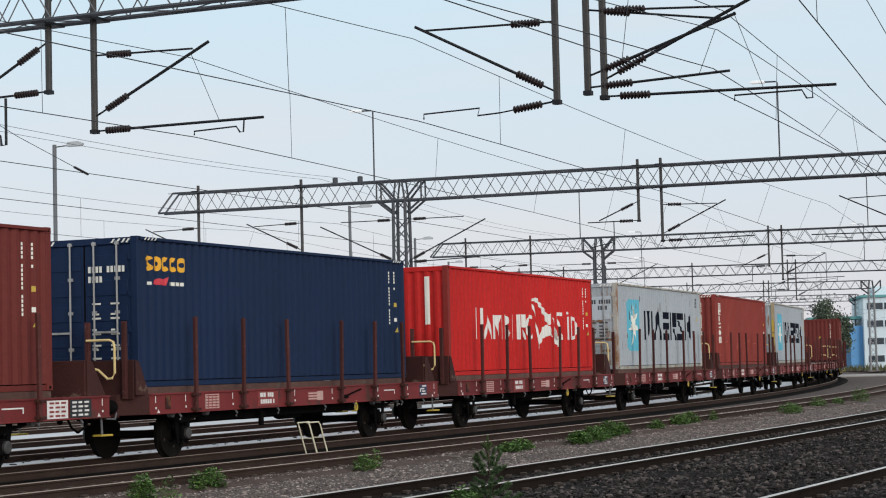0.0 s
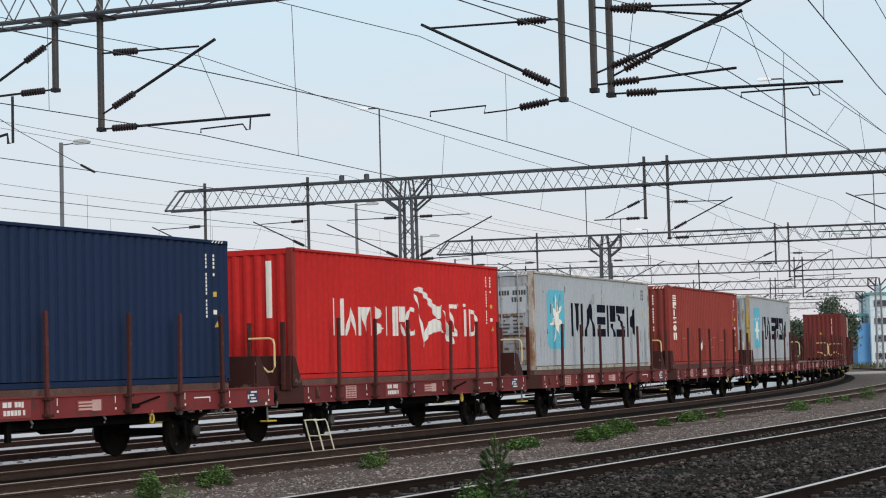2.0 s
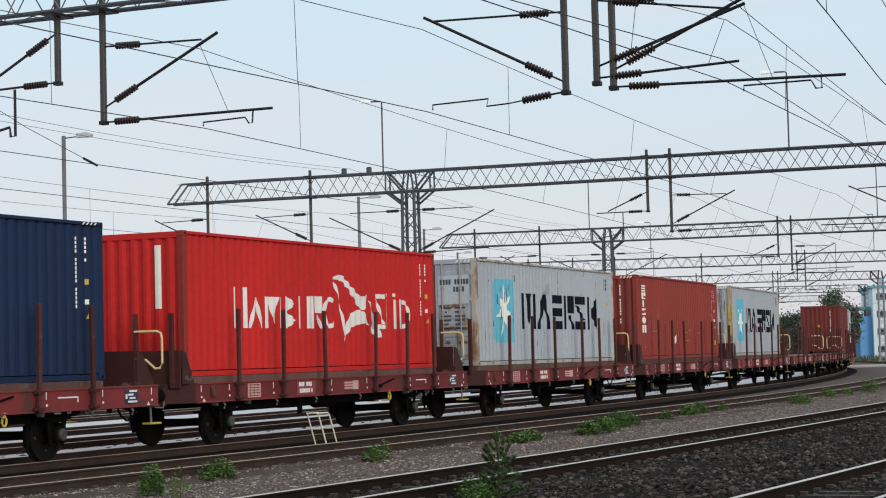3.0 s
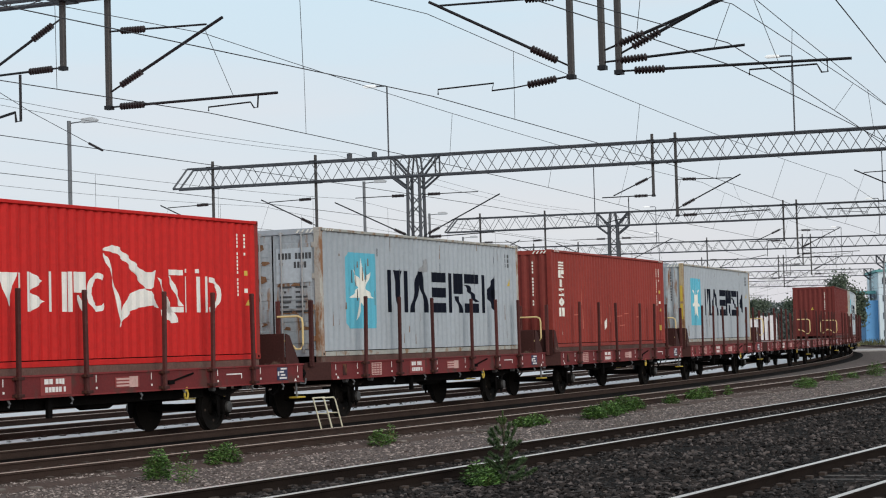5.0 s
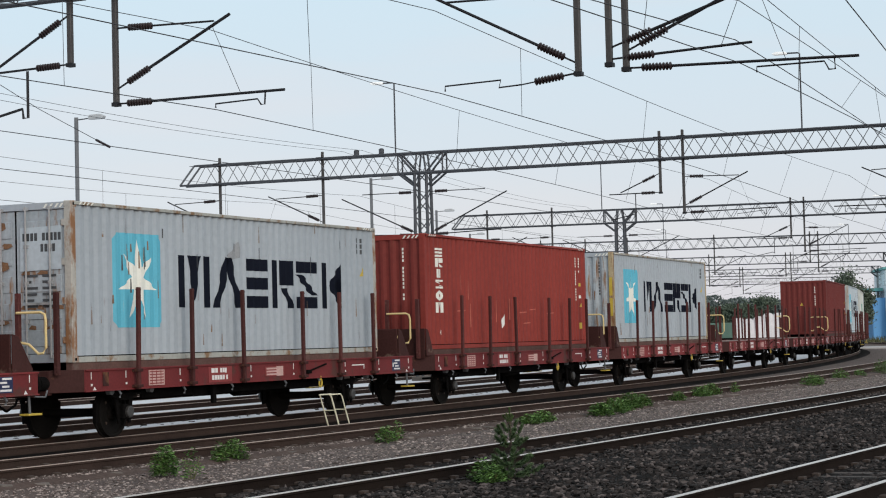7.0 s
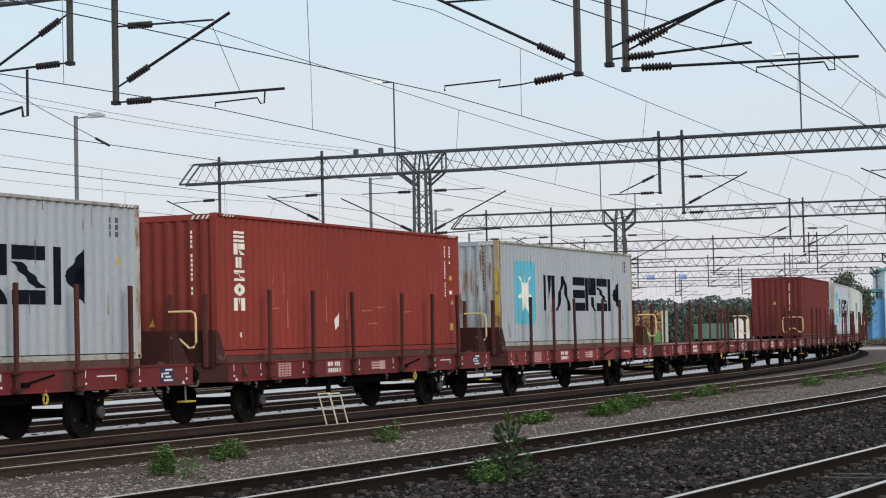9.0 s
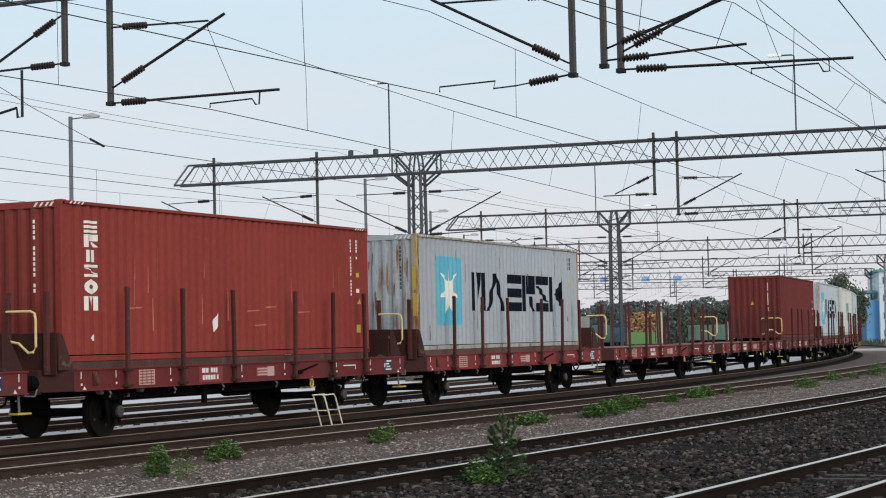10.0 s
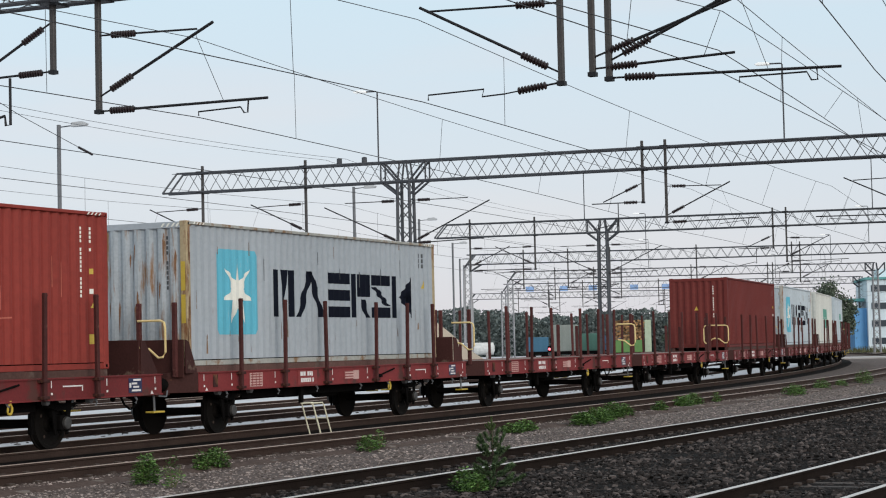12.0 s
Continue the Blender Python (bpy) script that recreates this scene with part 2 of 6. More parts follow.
def prism(bm, outline, depth, put):
    """An outline of (a, b) pairs given a thickness; put(a, b, c) gives the place."""
    lo = [bm.verts.new(put(a, b, 0)) for a, b in outline]
    hi = [bm.verts.new(put(a, b, depth)) for a, b in outline]
    bm.faces.new(lo[::-1])
    bm.faces.new(hi)
    for i in range(len(lo)):
        j = (i + 1) % len(lo)
        bm.faces.new((lo[i], lo[j], hi[j], hi[i]))
    return bm


def finish(name, bm, mat, bevel=0.0):
    if bevel:
        bmesh.ops.bevel(bm, geom=list(bm.edges), offset=bevel, segments=1, affect="EDGES", clamp_overlap=True)
    bmesh.ops.recalc_face_normals(bm, faces=bm.faces)
    me = bpy.data.meshes.new(name)
    bm.to_mesh(me)
    bm.free()
    for mt in (mat if isinstance(mat, (list, tuple)) else (mat,)):
        me.materials.append(mt)
    return me


def part(name, bm, mat, parent, label="", bevel=0.0, at=None):
    ob = new(name, finish(name, bm, mat, bevel))
    ob.parent = parent
    if at:
        ob.location = at
    if label:
        tagged(ob, label)
    return ob


def thing(name, label, category, group="", kind="", at=None):
    ob = new(name)
    ob.empty_display_size = 0.3
    if at is not None:
        ob.matrix_basis = at
    return tagged(ob, label, category, group, kind)


# ---- the lie of the tracks: s runs along the train's track away from the eye, d across it towards the eye ----
K_AT, K_OF = (0, 50, 100, 150, 200), (-0.0005, -0.0022, -0.0018, -0.0019, -0.0019)
_g = np.linspace(-120, 420, 5401)
_k = np.interp(_g, K_AT, K_OF)
_a = np.concatenate([[0], np.cumsum((_k[1:] + _k[:-1]) / 2 * np.diff(_g))])
_a = _a - np.interp(0, _g, _a) + 0.4268
_x = np.concatenate([[0], np.cumsum(np.sin((_a[1:] + _a[:-1]) / 2) * np.diff(_g))])
_y = np.concatenate([[0], np.cumsum(np.cos((_a[1:] + _a[:-1]) / 2) * np.diff(_g))])
_x = _x - np.interp(0, _g, _x) - 11.4933 - 1.219 * math.cos(0.4268)
_y = _y - np.interp(0, _g, _y) + 24.3598 + 1.219 * math.sin(0.4268)
RAIL = 0.204


def heading(s):
    return float(np.interp(s, _g, _a))


def loc(s, d=0.0, z=0.0):
    a = heading(s)
    return Vector((float(np.interp(s, _g, _x)) + d * math.cos(a), float(np.interp(s, _g, _y)) - d * math.sin(a), z))


def stand(s, d=0.0, z=0.0, turn=0.0):
    """A pose on the plan: local x across towards the eye, local y along the track away from it."""
    return Matrix.Translation(loc(s, d, z)) @ Matrix.Rotation(-heading(s) + turn, 4, "Z")


def sheet(bm, s0, s1, d0, d1, z, step=3.0, across=1):
    """A strip along the tracks; d0 and d1 may be functions of s."""
    rows = []
    n = max(1, int((s1 - s0) / step))
    for i in range(n + 1):
        s = s0 + (s1 - s0) * i / n
        a, b = (d0(s) if callable(d0) else d0), (d1(s) if callable(d1) else d1)
        rows.append([bm.verts.new(loc(s, a + (b - a) * j / across, z)) for j in range(across + 1)])
    for p, q in zip(rows, rows[1:]):
        for j in range(across):
            bm.faces.new((p[j], p[j + 1], q[j + 1], q[j]))
    return bm


# ---- ground and tracks ----
bm = bmesh.new()
bmesh.ops.create_grid(bm, x_segments=40, y_segments=40, size=2500)
ground = new("ground", finish("ground", bm, M_GRAVEL))
tagged(ground, "brown trodden gravel ground of a rail yard", "ground", kind="structure")
bm = sheet(bmesh.new(), -60, 330, -70.0, -1.2, 0.062, across=4)
tagged(new("yard_surface", finish("yard_surface", bm, M_PALE)), "pale grey gravel surface behind the train", "ground", kind="structure")


def d_t2(s):
    return 3.72 + 0.022 * s


def d_t3(s):
    return 10.02 + 0.024 * s


def d_t4(s):
    return 16.15 + 0.030 * s


def d_b1(s):
    return -4.35 - 0.006 * s


TRACKS = (("track_train", lambda s: 0.0, -60, 300, M_RAILDULL, -60, 0), ("track_near", d_t2, -40, 300, M_RAILDULL, -6, 72),
          ("track_path", d_t3, -30, 260, M_RAILTOP, -6, 66), ("track_eye", d_t4, -20, 200, M_RAILTOP, -4, 36),
          ("track_back", d_b1, -40, 300, M_RAILDULL, 4, 60), ("track_back_second", lambda s: -9.2, -40, 300, M_RAILDULL, 0, 0),
          ("track_back_third", lambda s: -15.6, -40, 300, M_RAILDULL, 0, 0), ("track_back_fourth", lambda s: -20.4, -40, 300, M_RAILDULL, 0, 0))
RAIL_WEB = ((-0.07, -0.165), (0.07, -0.165), (0.07, -0.15), (0.012, -0.13), (0.012, -0.045), (0.036, -0.036), (0.036, -0.008))
RAIL_HEAD = ((0.036, -0.008), (0.028, 0.0), (-0.028, 0.0), (-0.036, -0.008))


def sweep(outline, s0, s1, side, dist, step):
    bm = bmesh.new()
    n = int((s1 - s0) / step)
    rings = []
    for i in range(n + 1):
        s = s0 + (s1 - s0) * i / n
        rings.append([bm.verts.new(loc(s, dist(s) + side + a, RAIL + b)) for a, b in outline])
    for p, q in zip(rings, rings[1:]):
        for k in range(len(outline) - 1):
            bm.faces.new((p[k], p[k + 1], q[k + 1], q[k]))
    return bm


def track(name, dist, s0, s1, head, p0, p1):
    base = thing(name, "railway track with " + ("shiny" if head is M_RAILTOP else "dull") + " steel rails on sleepers in ballast", "track", kind="structure")
    web = RAIL_WEB + tuple((-a, b) for a, b in RAIL_WEB[:1:-1])
    for side in (-0.798, 0.798):
        rail = part("rail", sweep(web, s0, s1, side, dist, 2.0), M_RAILDARK if head is M_RAILTOP else M_RAILSIDE, base)
        part("rail_head", sweep(RAIL_HEAD, s0, s1, side, dist, 2.0), head, rail, "worn bright running surface")
    return base


track_things = {t[0]: track(*t[:6], t[6]) for t in TRACKS}

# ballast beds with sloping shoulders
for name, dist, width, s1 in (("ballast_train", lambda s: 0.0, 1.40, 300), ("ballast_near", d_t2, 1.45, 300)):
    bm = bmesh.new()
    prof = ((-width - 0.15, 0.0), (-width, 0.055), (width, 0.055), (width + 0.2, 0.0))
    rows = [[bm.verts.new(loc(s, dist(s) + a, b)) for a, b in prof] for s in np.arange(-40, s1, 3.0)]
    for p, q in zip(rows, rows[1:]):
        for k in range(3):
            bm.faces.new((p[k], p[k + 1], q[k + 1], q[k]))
    tagged(new(name, finish(name, bm, M_BEDNEAR if name == "ballast_near" else M_BED)), "dark ballast bed between the sleepers", "ballast", kind="structure")
bm = sheet(bmesh.new(), -30, 230, lambda s: d_t3(s) - 1.1, lambda s: d_t4(s) + 9, 0.045, across=3)
tagged(new("ballast_wide", finish("ballast_wide", bm, M_BED)), "wide bed of dark crushed ballast", "ballast", kind="structure")


# ---- wagons ----
BODY0, BODY1, DECK, SILL, HALF = 0.08, 13.66, 1.60, 1.49, 1.36
CL, CW, CH = 12.192, 2.438, 2.896
FRONT = -0.42
AXLES = (1.80, 10.88)
STAKES = (1.65, 3.55, 5.55, 8.05, 9.8, 11.45)


def build_wagon(front_board=True, rear_board=True, loaded=True, rail_x=0.0, rear_rail=True):
    w = thing("flat_wagon", "oxide red flat wagon with steel stakes under a container", "wagon", "wagons of the freight train")
    for sx in (-1, 1):
        bm = box(bmesh.new(), sx * HALF - 0.05, BODY0, SILL - 0.40, sx * HALF + 0.05, BODY1, SILL)
        sill = part("side_sill", bm, M_WAGON, w, bevel=0.012)
        for z in (SILL - 0.40, SILL - 0.03):
            part("sill_flange", box(bmesh.new(), sx * HALF + sx * 0.052, BODY0, z, sx * (HALF + 0.075), BODY1, z + 0.025), M_WAGON, sill)
        for y in STAKES:
            bm = box(bmesh.new(), -0.035, -0.042, SILL - 0.40, 0.035, 0.042, DECK + 1.37)
            box(bm, -0.039, -0.046, DECK + 1.31, 0.039, 0.046, DECK + 1.345)
            st = part("stake", bm, M_STAKE, w, "worn brown steel stake", bevel=0.010, at=(sx * (HALF + 0.125), y, 0))
            st.rotation_euler = (radians(random.uniform(-1.7, 1.7)), radians(random.uniform(-1.0, 1.0)), radians(random.uniform(-4, 4)))
            for z in (SILL - 0.36, SILL - 0.07):
                bm = box(bmesh.new(), -0.075, -0.085, -0.028, 0.075, 0.085, 0.028)
                part("stake_pocket", bm, M_WAGOND, sill, bevel=0.006, at=(sx * (HALF + 0.12), y, z + 0.02))
        # lettering panels and marks
        if sx > 0:
            face = HALF + 0.054
            def plate(name, y0, y1, z0, z1, mat, label, proud=0.004):
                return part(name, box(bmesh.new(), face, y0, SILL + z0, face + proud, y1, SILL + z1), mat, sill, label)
            pan = plate("data_panel", 2.12, 2.66, -0.345, -0.06, M_PANEL, "pale table of load figures")
            for i in range(5):
                part("ruling", box(bmesh.new(), face + 0.004, 2.15, SILL - 0.32 + 0.055 * i, face + 0.007, 2.63, SILL - 0.30 + 0.055 * i), M_CLEANRED, pan)
            for i in range(3):
                part("ruling", box(bmesh.new(), face + 0.0045, 2.22 + 0.15 * i, SILL - 0.335, face + 0.0072, 2.24 + 0.15 * i, SILL - 0.07), M_CLEANRED, pan)
            num = plate("number_panel", 4.25, 5.15, -0.36, -0.05, M_CLEANRED, "clean red panel with white number bars")
            for y0, y1, z0, z1 in ((4.86, 4.98, -0.17, -0.08), (5.0, 5.10, -0.17, -0.08), (5.19, 5.27, -0.17, -0.08), (5.29, 5.36, -0.17, -0.08), (5.38, 5.44, -0.18, -0.08),
                                   (4.88, 4.96, -0.31, -0.22), (4.98, 5.06, -0.31, -0.22), (5.08, 5.16, -0.31, -0.22), (5.18, 5.26, -0.31, -0.22), (5.28, 5.36, -0.31, -0.22), (5.42, 5.48, -0.31, -0.22)):
                part("number_bar", box(bmesh.new(), face + 0.004, y0 - 0.5, SILL + z0, face + 0.007, y1 - 0.5, SILL + z1), M_WHITE, num)
            pan = plate("notice_panel", 6.5, 7.3, -0.30, -0.10, M_CLEANRED, "red panel with pale notice bars")
            for i in range(3):
                part("notice_bar", box(bmesh.new(), face + 0.004, 6.55, SILL - 0.28 + 0.06 * i, face + 0.007, 7.25 - 0.2 * (i == 0), SILL - 0.245 + 0.06 * i), M_PANEL, pan)
            part("notice_bar", box(bmesh.new(), face + 0.0045, 6.97, SILL - 0.30, face + 0.0075, 7.25, SILL - 0.10), M_PANEL, pan)
            bm = box(bmesh.new(), face, 10.45, SILL - 0.17, face + 0.004, 11.05, SILL - 0.145)
            box(bm, face, 11.03, SILL - 0.25, face + 0.004, 11.06, SILL - 0.145)
            part("corner_mark", bm, M_WHITE, sill, "white painted angle mark")
            pan = plate("load_plate", 12.52, 12.96, -0.335, -0.065, M_NAVY, "dark blue plate with white bars")
            for i in range(4):
                part("load_bar", box(bmesh.new(), face + 0.004, 12.62 + 0.05 * (i % 2), SILL - 0.31 + 0.065 * i, face + 0.007, 12.92 - 0.06 * (i % 3), SILL - 0.275 + 0.065 * i), M_WHITE, pan)
            part("load_bar", box(bmesh.new(), face + 0.004, 12.54, SILL - 0.24, face + 0.007, 12.60, SILL - 0.15), M_WHITE, pan)
            for y in (0.25, 1.35, 3.2, 5.9, 7.7, 10.1, 11.8, 13.4):
                part("white_tick", box(bmesh.new(), face, y, SILL - 0.18, face + 0.004, y + 0.022, SILL - 0.05), M_WHITE, sill)
                part("white_tick", box(bmesh.new(), face, y, SILL - 0.30, face + 0.004, y + 0.05, SILL - 0.26), M_WHITE, sill)
            part("latch_plate", box(bmesh.new(), face, 0.62, SILL - 0.31, face + 0.012, 0.80, SILL - 0.06), M_WAGOND, sill, bevel=0.003)
            bm = tube(bmesh.new(), ((face + 0.03, 8.3, SILL - 0.25), (face + 0.03, 8.8, SILL - 0.16), (face + 0.03, 9.15, SILL - 0.10)), 0.02)
            box(bm, face, 8.25, SILL - 0.29, face + 0.05, 8.45, SILL - 0.21)
            part("brake_lever", bm, M_UNDER, sill, "black lever handle")
            for y in (0.36, 13.30):
                bm = prism(bmesh.new(), ((y - 0.05, -0.385), (y + 0.07, -0.385), (y, -0.31)), 0.004, lambda a, b, c: (face + c, a, SILL + b))
                part("white_triangle", bm, M_WHITE, sill, "small white painted triangle")
            # lashing hooks under the sill
            for y in (1.2, 3.4, 5.2, 7.4, 8.9, 11.5, 12.8):
                bm = tube(bmesh.new(), ((HALF, y, SILL - 0.40), (HALF + 0.05, y, SILL - 0.47), (HALF + 0.02, y, SILL - 0.53)), 0.022)
                part("lashing_hook", bm, M_GALVL, sill, "pale worn lashing hook")
            bm = bmesh.new()
            pts = [(HALF + 0.04, 8.95 + 0.06 * math.sin(a), SILL - 0.51 + 0.085 * math.cos(a)) for a in np.linspace(0, 2 * math.pi, 11)]
            tube(bm, pts, 0.022, closed_ends=False)
            box(bm, HALF + 0.02, 8.93, SILL - 0.44, HALF + 0.06, 8.97, SILL - 0.36)
            part("tow_eye", bm, M_SAFETY, sill, "yellow painted towing eye")
    # long bearers that carry the box
    if loaded:
        for sx in (-1, 1):
            part("bearer", box(bmesh.new(), sx * 1.12 - 0.07, 0.02, SILL - 0.02, sx * 1.12 + 0.07, CL - 0.02, DECK + 0.012), M_BEARER, w, "dirty brown steel bearer", bevel=0.01)
    # deck
    for i in range(27):
        y = BODY0 + 0.02 + i * 0.4935
        part("deck_plank", box(bmesh.new(), -HALF + 0.05, y, SILL - 0.07, HALF - 0.05, y + 0.485, SILL - 0.012), M_DECK, w)
    # ends: headstock with chamfered corners, end board with side gussets, posts, handrail
    part("front_deck", box(bmesh.new(), -1.0, BODY0 - 0.47, SILL - 0.07, 1.0, BODY0 + 0.01, SILL - 0.02), M_WAGOND, w)
    part("headstock", box(bmesh.new(), -1.0, FRONT - 0.02, SILL - 0.44, 1.0, FRONT + 0.08, SILL - 0.005), M_WAGOND, w, bevel=0.012)
    part("headstock", box(bmesh.new(), -HALF + 0.03, BODY1 - 0.10, SILL - 0.44, HALF - 0.03, BODY1 + 0.02, SILL - 0.005), M_WAGOND, w, bevel=0.012)
    for sx in (-1, 1):
        bm = prism(bmesh.new(), ((HALF + 0.04, BODY0), (HALF - 0.02, BODY0), (0.98, FRONT + 0.02), (1.0, FRONT - 0.02)), 0.40, lambda a, b, c: (sx * a, b, SILL - 0.40 + c))
        part("corner_plate", bm, M_WAGOND, w, bevel=0.008)
    for sy, yb2, on in ((1, FRONT + 0.10, front_board), (-1, BODY1 - 0.62, rear_board)):
        if not on:
            continue
        part("end_board", box(bmesh.new(), -HALF + 0.02, yb2, SILL - 0.10, HALF - 0.06, yb2 + 0.045, DECK + 0.54), M_BOARD, w, "dark rusty steel end board with bare patches", bevel=0.01)
        for sx in (-1, 1):
            lean = 0.42 if sy > 0 else 0.55
            bm = prism(bmesh.new(), ((0, -0.13), (lean, -0.13), (lean, -0.06), (lean * 0.30, 0.50), (0, 0.54)), 0.03, lambda a, b, c: (sx * (HALF - 0.045) + c, yb2 + 0.02 + a, DECK + b))
            part("end_gusset", bm, M_BOARD, w, bevel=0.006)
    for x, h in ((-0.75, 0.9), (0.34, 1.27), (1.16, 1.27)):
        part("end_post", box(bmesh.new(), x - 0.045, FRONT - 0.02, DECK - 0.2, x + 0.045, FRONT + 0.07, DECK + h), M_STAKE, w, bevel=0.01)
    part("end_post", box(bmesh.new(), -HALF + 0.2, BODY1 - 0.15, SILL - 0.02, -HALF + 0.3, BODY1 - 0.05, DECK + 0.95), M_STAKE, w, bevel=0.01)
    y = FRONT - 0.05
    rail = ((0.36, y, DECK + 0.92), (0.88, y, DECK + 0.92), (0.97, y - 0.01, DECK + 0.88), (1.00, y - 0.02, DECK + 0.78), (1.00, y - 0.02, DECK + 0.30), (0.94, y - 0.02, DECK + 0.20),
            (0.84, y - 0.02, DECK + 0.19), (0.62, y, DECK + 0.36), (0.40, y, DECK + 0.40))
    rail = [(x + rail_x, yy, z) for x, yy, z in rail]
    part("handrail", tube(bmesh.new(), rail, 0.024, 8), M_YELLOW, w, "pale yellow bent handrail")
    if not rear_board and rear_rail:
        back = [(1.0 + 1.9 * rail_x - x * 0.9, BODY1 + 0.06, z) for x, _, z in rail]
        part("handrail", tube(bmesh.new(), back, 0.024, 8), M_YELLOW, w, "pale yellow bent handrail")
        part("end_post", box(bmesh.new(), 0.64, BODY1 - 0.03, SILL - 0.02, 0.73, BODY1 + 0.05, DECK + 1.0), M_STAKE, w, bevel=0.01)
    # buffers, coupling, steps
    for yb, sy in ((FRONT, -1), (BODY1, 1)):
        for x in (-0.89, 0.89):
            bm = lathe(bmesh.new(), ((0, 0.13), (0.22, 0.13), (0.22, 0.085), (0.44, 0.085), (0.44, 0.22), (0.49, 0.22), (0.505, 0.14)), (x, yb, 1.26), (0, sy, 0), 14)
            part("buffer", bm, M_UNDER, w)
        bm = tube(bmesh.new(), ((0, yb, 1.24), (0, yb + sy * 0.3, 1.22), (0, yb + sy * 0.38, 1.05), (0, yb + sy * 0.46, 0.98)), 0.045)
        part("coupling", bm, M_UNDER, w)
        bm = tube(bmesh.new(), ((0.4, yb, 1.2), (0.42, yb + sy * 0.2, 0.9), (0.40, yb + sy * 0.42, 0.80)), 0.022)
        part("brake_hose", bm, M_UNDER, w)
        for sx in (-1, 1):
            if sy > 0 or sx < 0:
                bm = tube(bmesh.new(), ((sx * 1.30, yb - sy * 0.12, SILL - 0.42), (sx * 1.30, yb - sy * 0.10, 0.78)), 0.022)
                tube(bm, ((sx * 1.30, yb - sy * 0.14, SILL - 0.42), (sx * 1.22, yb + sy * 0.45, SILL - 0.45), (sx * 1.15, yb + sy * 0.6, SILL - 0.34)), 0.016)
                foot = part("step_bracket", bm, M_GALVL, w, "pale steel step bracket")
                part("step", box(bmesh.new(), sx * 1.30 - 0.10, yb - sy * 0.26, 0.745, sx * 1.30 + 0.10, yb + sy * 0.12, 0.78), M_SAFETY, foot, "yellow painted footstep", bevel=0.008)
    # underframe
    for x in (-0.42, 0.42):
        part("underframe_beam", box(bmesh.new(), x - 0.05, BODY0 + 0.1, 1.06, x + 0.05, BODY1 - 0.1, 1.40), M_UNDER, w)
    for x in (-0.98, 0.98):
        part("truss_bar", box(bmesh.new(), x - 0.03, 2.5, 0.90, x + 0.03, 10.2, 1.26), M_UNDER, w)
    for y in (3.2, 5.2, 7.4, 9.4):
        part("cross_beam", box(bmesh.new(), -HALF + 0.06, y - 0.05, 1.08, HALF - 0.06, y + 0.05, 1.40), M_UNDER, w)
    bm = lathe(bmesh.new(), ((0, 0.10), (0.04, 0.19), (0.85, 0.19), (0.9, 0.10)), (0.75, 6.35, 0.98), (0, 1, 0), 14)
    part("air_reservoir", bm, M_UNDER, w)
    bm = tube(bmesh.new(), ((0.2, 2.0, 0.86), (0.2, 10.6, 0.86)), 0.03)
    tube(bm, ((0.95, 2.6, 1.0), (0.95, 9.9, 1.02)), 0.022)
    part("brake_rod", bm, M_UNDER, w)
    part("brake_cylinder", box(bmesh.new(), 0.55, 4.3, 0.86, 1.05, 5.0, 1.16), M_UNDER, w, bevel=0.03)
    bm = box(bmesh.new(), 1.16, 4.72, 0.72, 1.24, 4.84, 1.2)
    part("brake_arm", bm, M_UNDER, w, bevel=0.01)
    for y in AXLES:
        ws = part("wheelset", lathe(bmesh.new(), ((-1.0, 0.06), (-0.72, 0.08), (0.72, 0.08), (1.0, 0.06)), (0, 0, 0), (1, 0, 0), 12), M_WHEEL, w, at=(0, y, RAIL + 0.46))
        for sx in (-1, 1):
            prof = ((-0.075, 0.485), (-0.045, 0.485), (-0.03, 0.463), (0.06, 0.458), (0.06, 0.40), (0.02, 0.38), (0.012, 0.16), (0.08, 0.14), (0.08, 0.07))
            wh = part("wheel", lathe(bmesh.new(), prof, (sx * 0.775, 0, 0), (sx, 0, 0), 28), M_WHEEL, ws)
            bm = bmesh.new()
            for k in range(4):
                a = k * math.pi / 2 + 0.4
                lathe(bm, ((0, 0.028), (0.01, 0.028)), (sx * 0.792, 0.27 * math.cos(a), 0.27 * math.sin(a)), (sx, 0, 0), 8)
            tagged(part("wheel_stud", bm, M_CLIP, ws), kind="stuff")
        for sx in (-1, 1):
            x = sx * 1.06
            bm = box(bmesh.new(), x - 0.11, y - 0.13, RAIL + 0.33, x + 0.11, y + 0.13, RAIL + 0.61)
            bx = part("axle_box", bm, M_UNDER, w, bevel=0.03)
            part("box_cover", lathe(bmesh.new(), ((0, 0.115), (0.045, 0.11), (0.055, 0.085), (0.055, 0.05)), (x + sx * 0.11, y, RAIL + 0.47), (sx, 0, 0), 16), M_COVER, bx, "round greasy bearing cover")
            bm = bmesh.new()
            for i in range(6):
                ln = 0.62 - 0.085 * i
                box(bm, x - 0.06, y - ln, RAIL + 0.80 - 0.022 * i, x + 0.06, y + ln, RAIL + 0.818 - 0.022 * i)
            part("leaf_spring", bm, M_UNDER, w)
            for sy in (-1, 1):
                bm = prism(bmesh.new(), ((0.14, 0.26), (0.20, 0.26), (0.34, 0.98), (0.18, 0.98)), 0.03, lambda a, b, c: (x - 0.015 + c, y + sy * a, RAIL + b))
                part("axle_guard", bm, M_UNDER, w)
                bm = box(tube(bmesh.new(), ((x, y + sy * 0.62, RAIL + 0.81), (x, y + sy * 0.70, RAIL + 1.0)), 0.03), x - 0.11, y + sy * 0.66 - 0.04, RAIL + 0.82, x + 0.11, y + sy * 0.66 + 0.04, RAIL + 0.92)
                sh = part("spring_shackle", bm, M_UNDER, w)
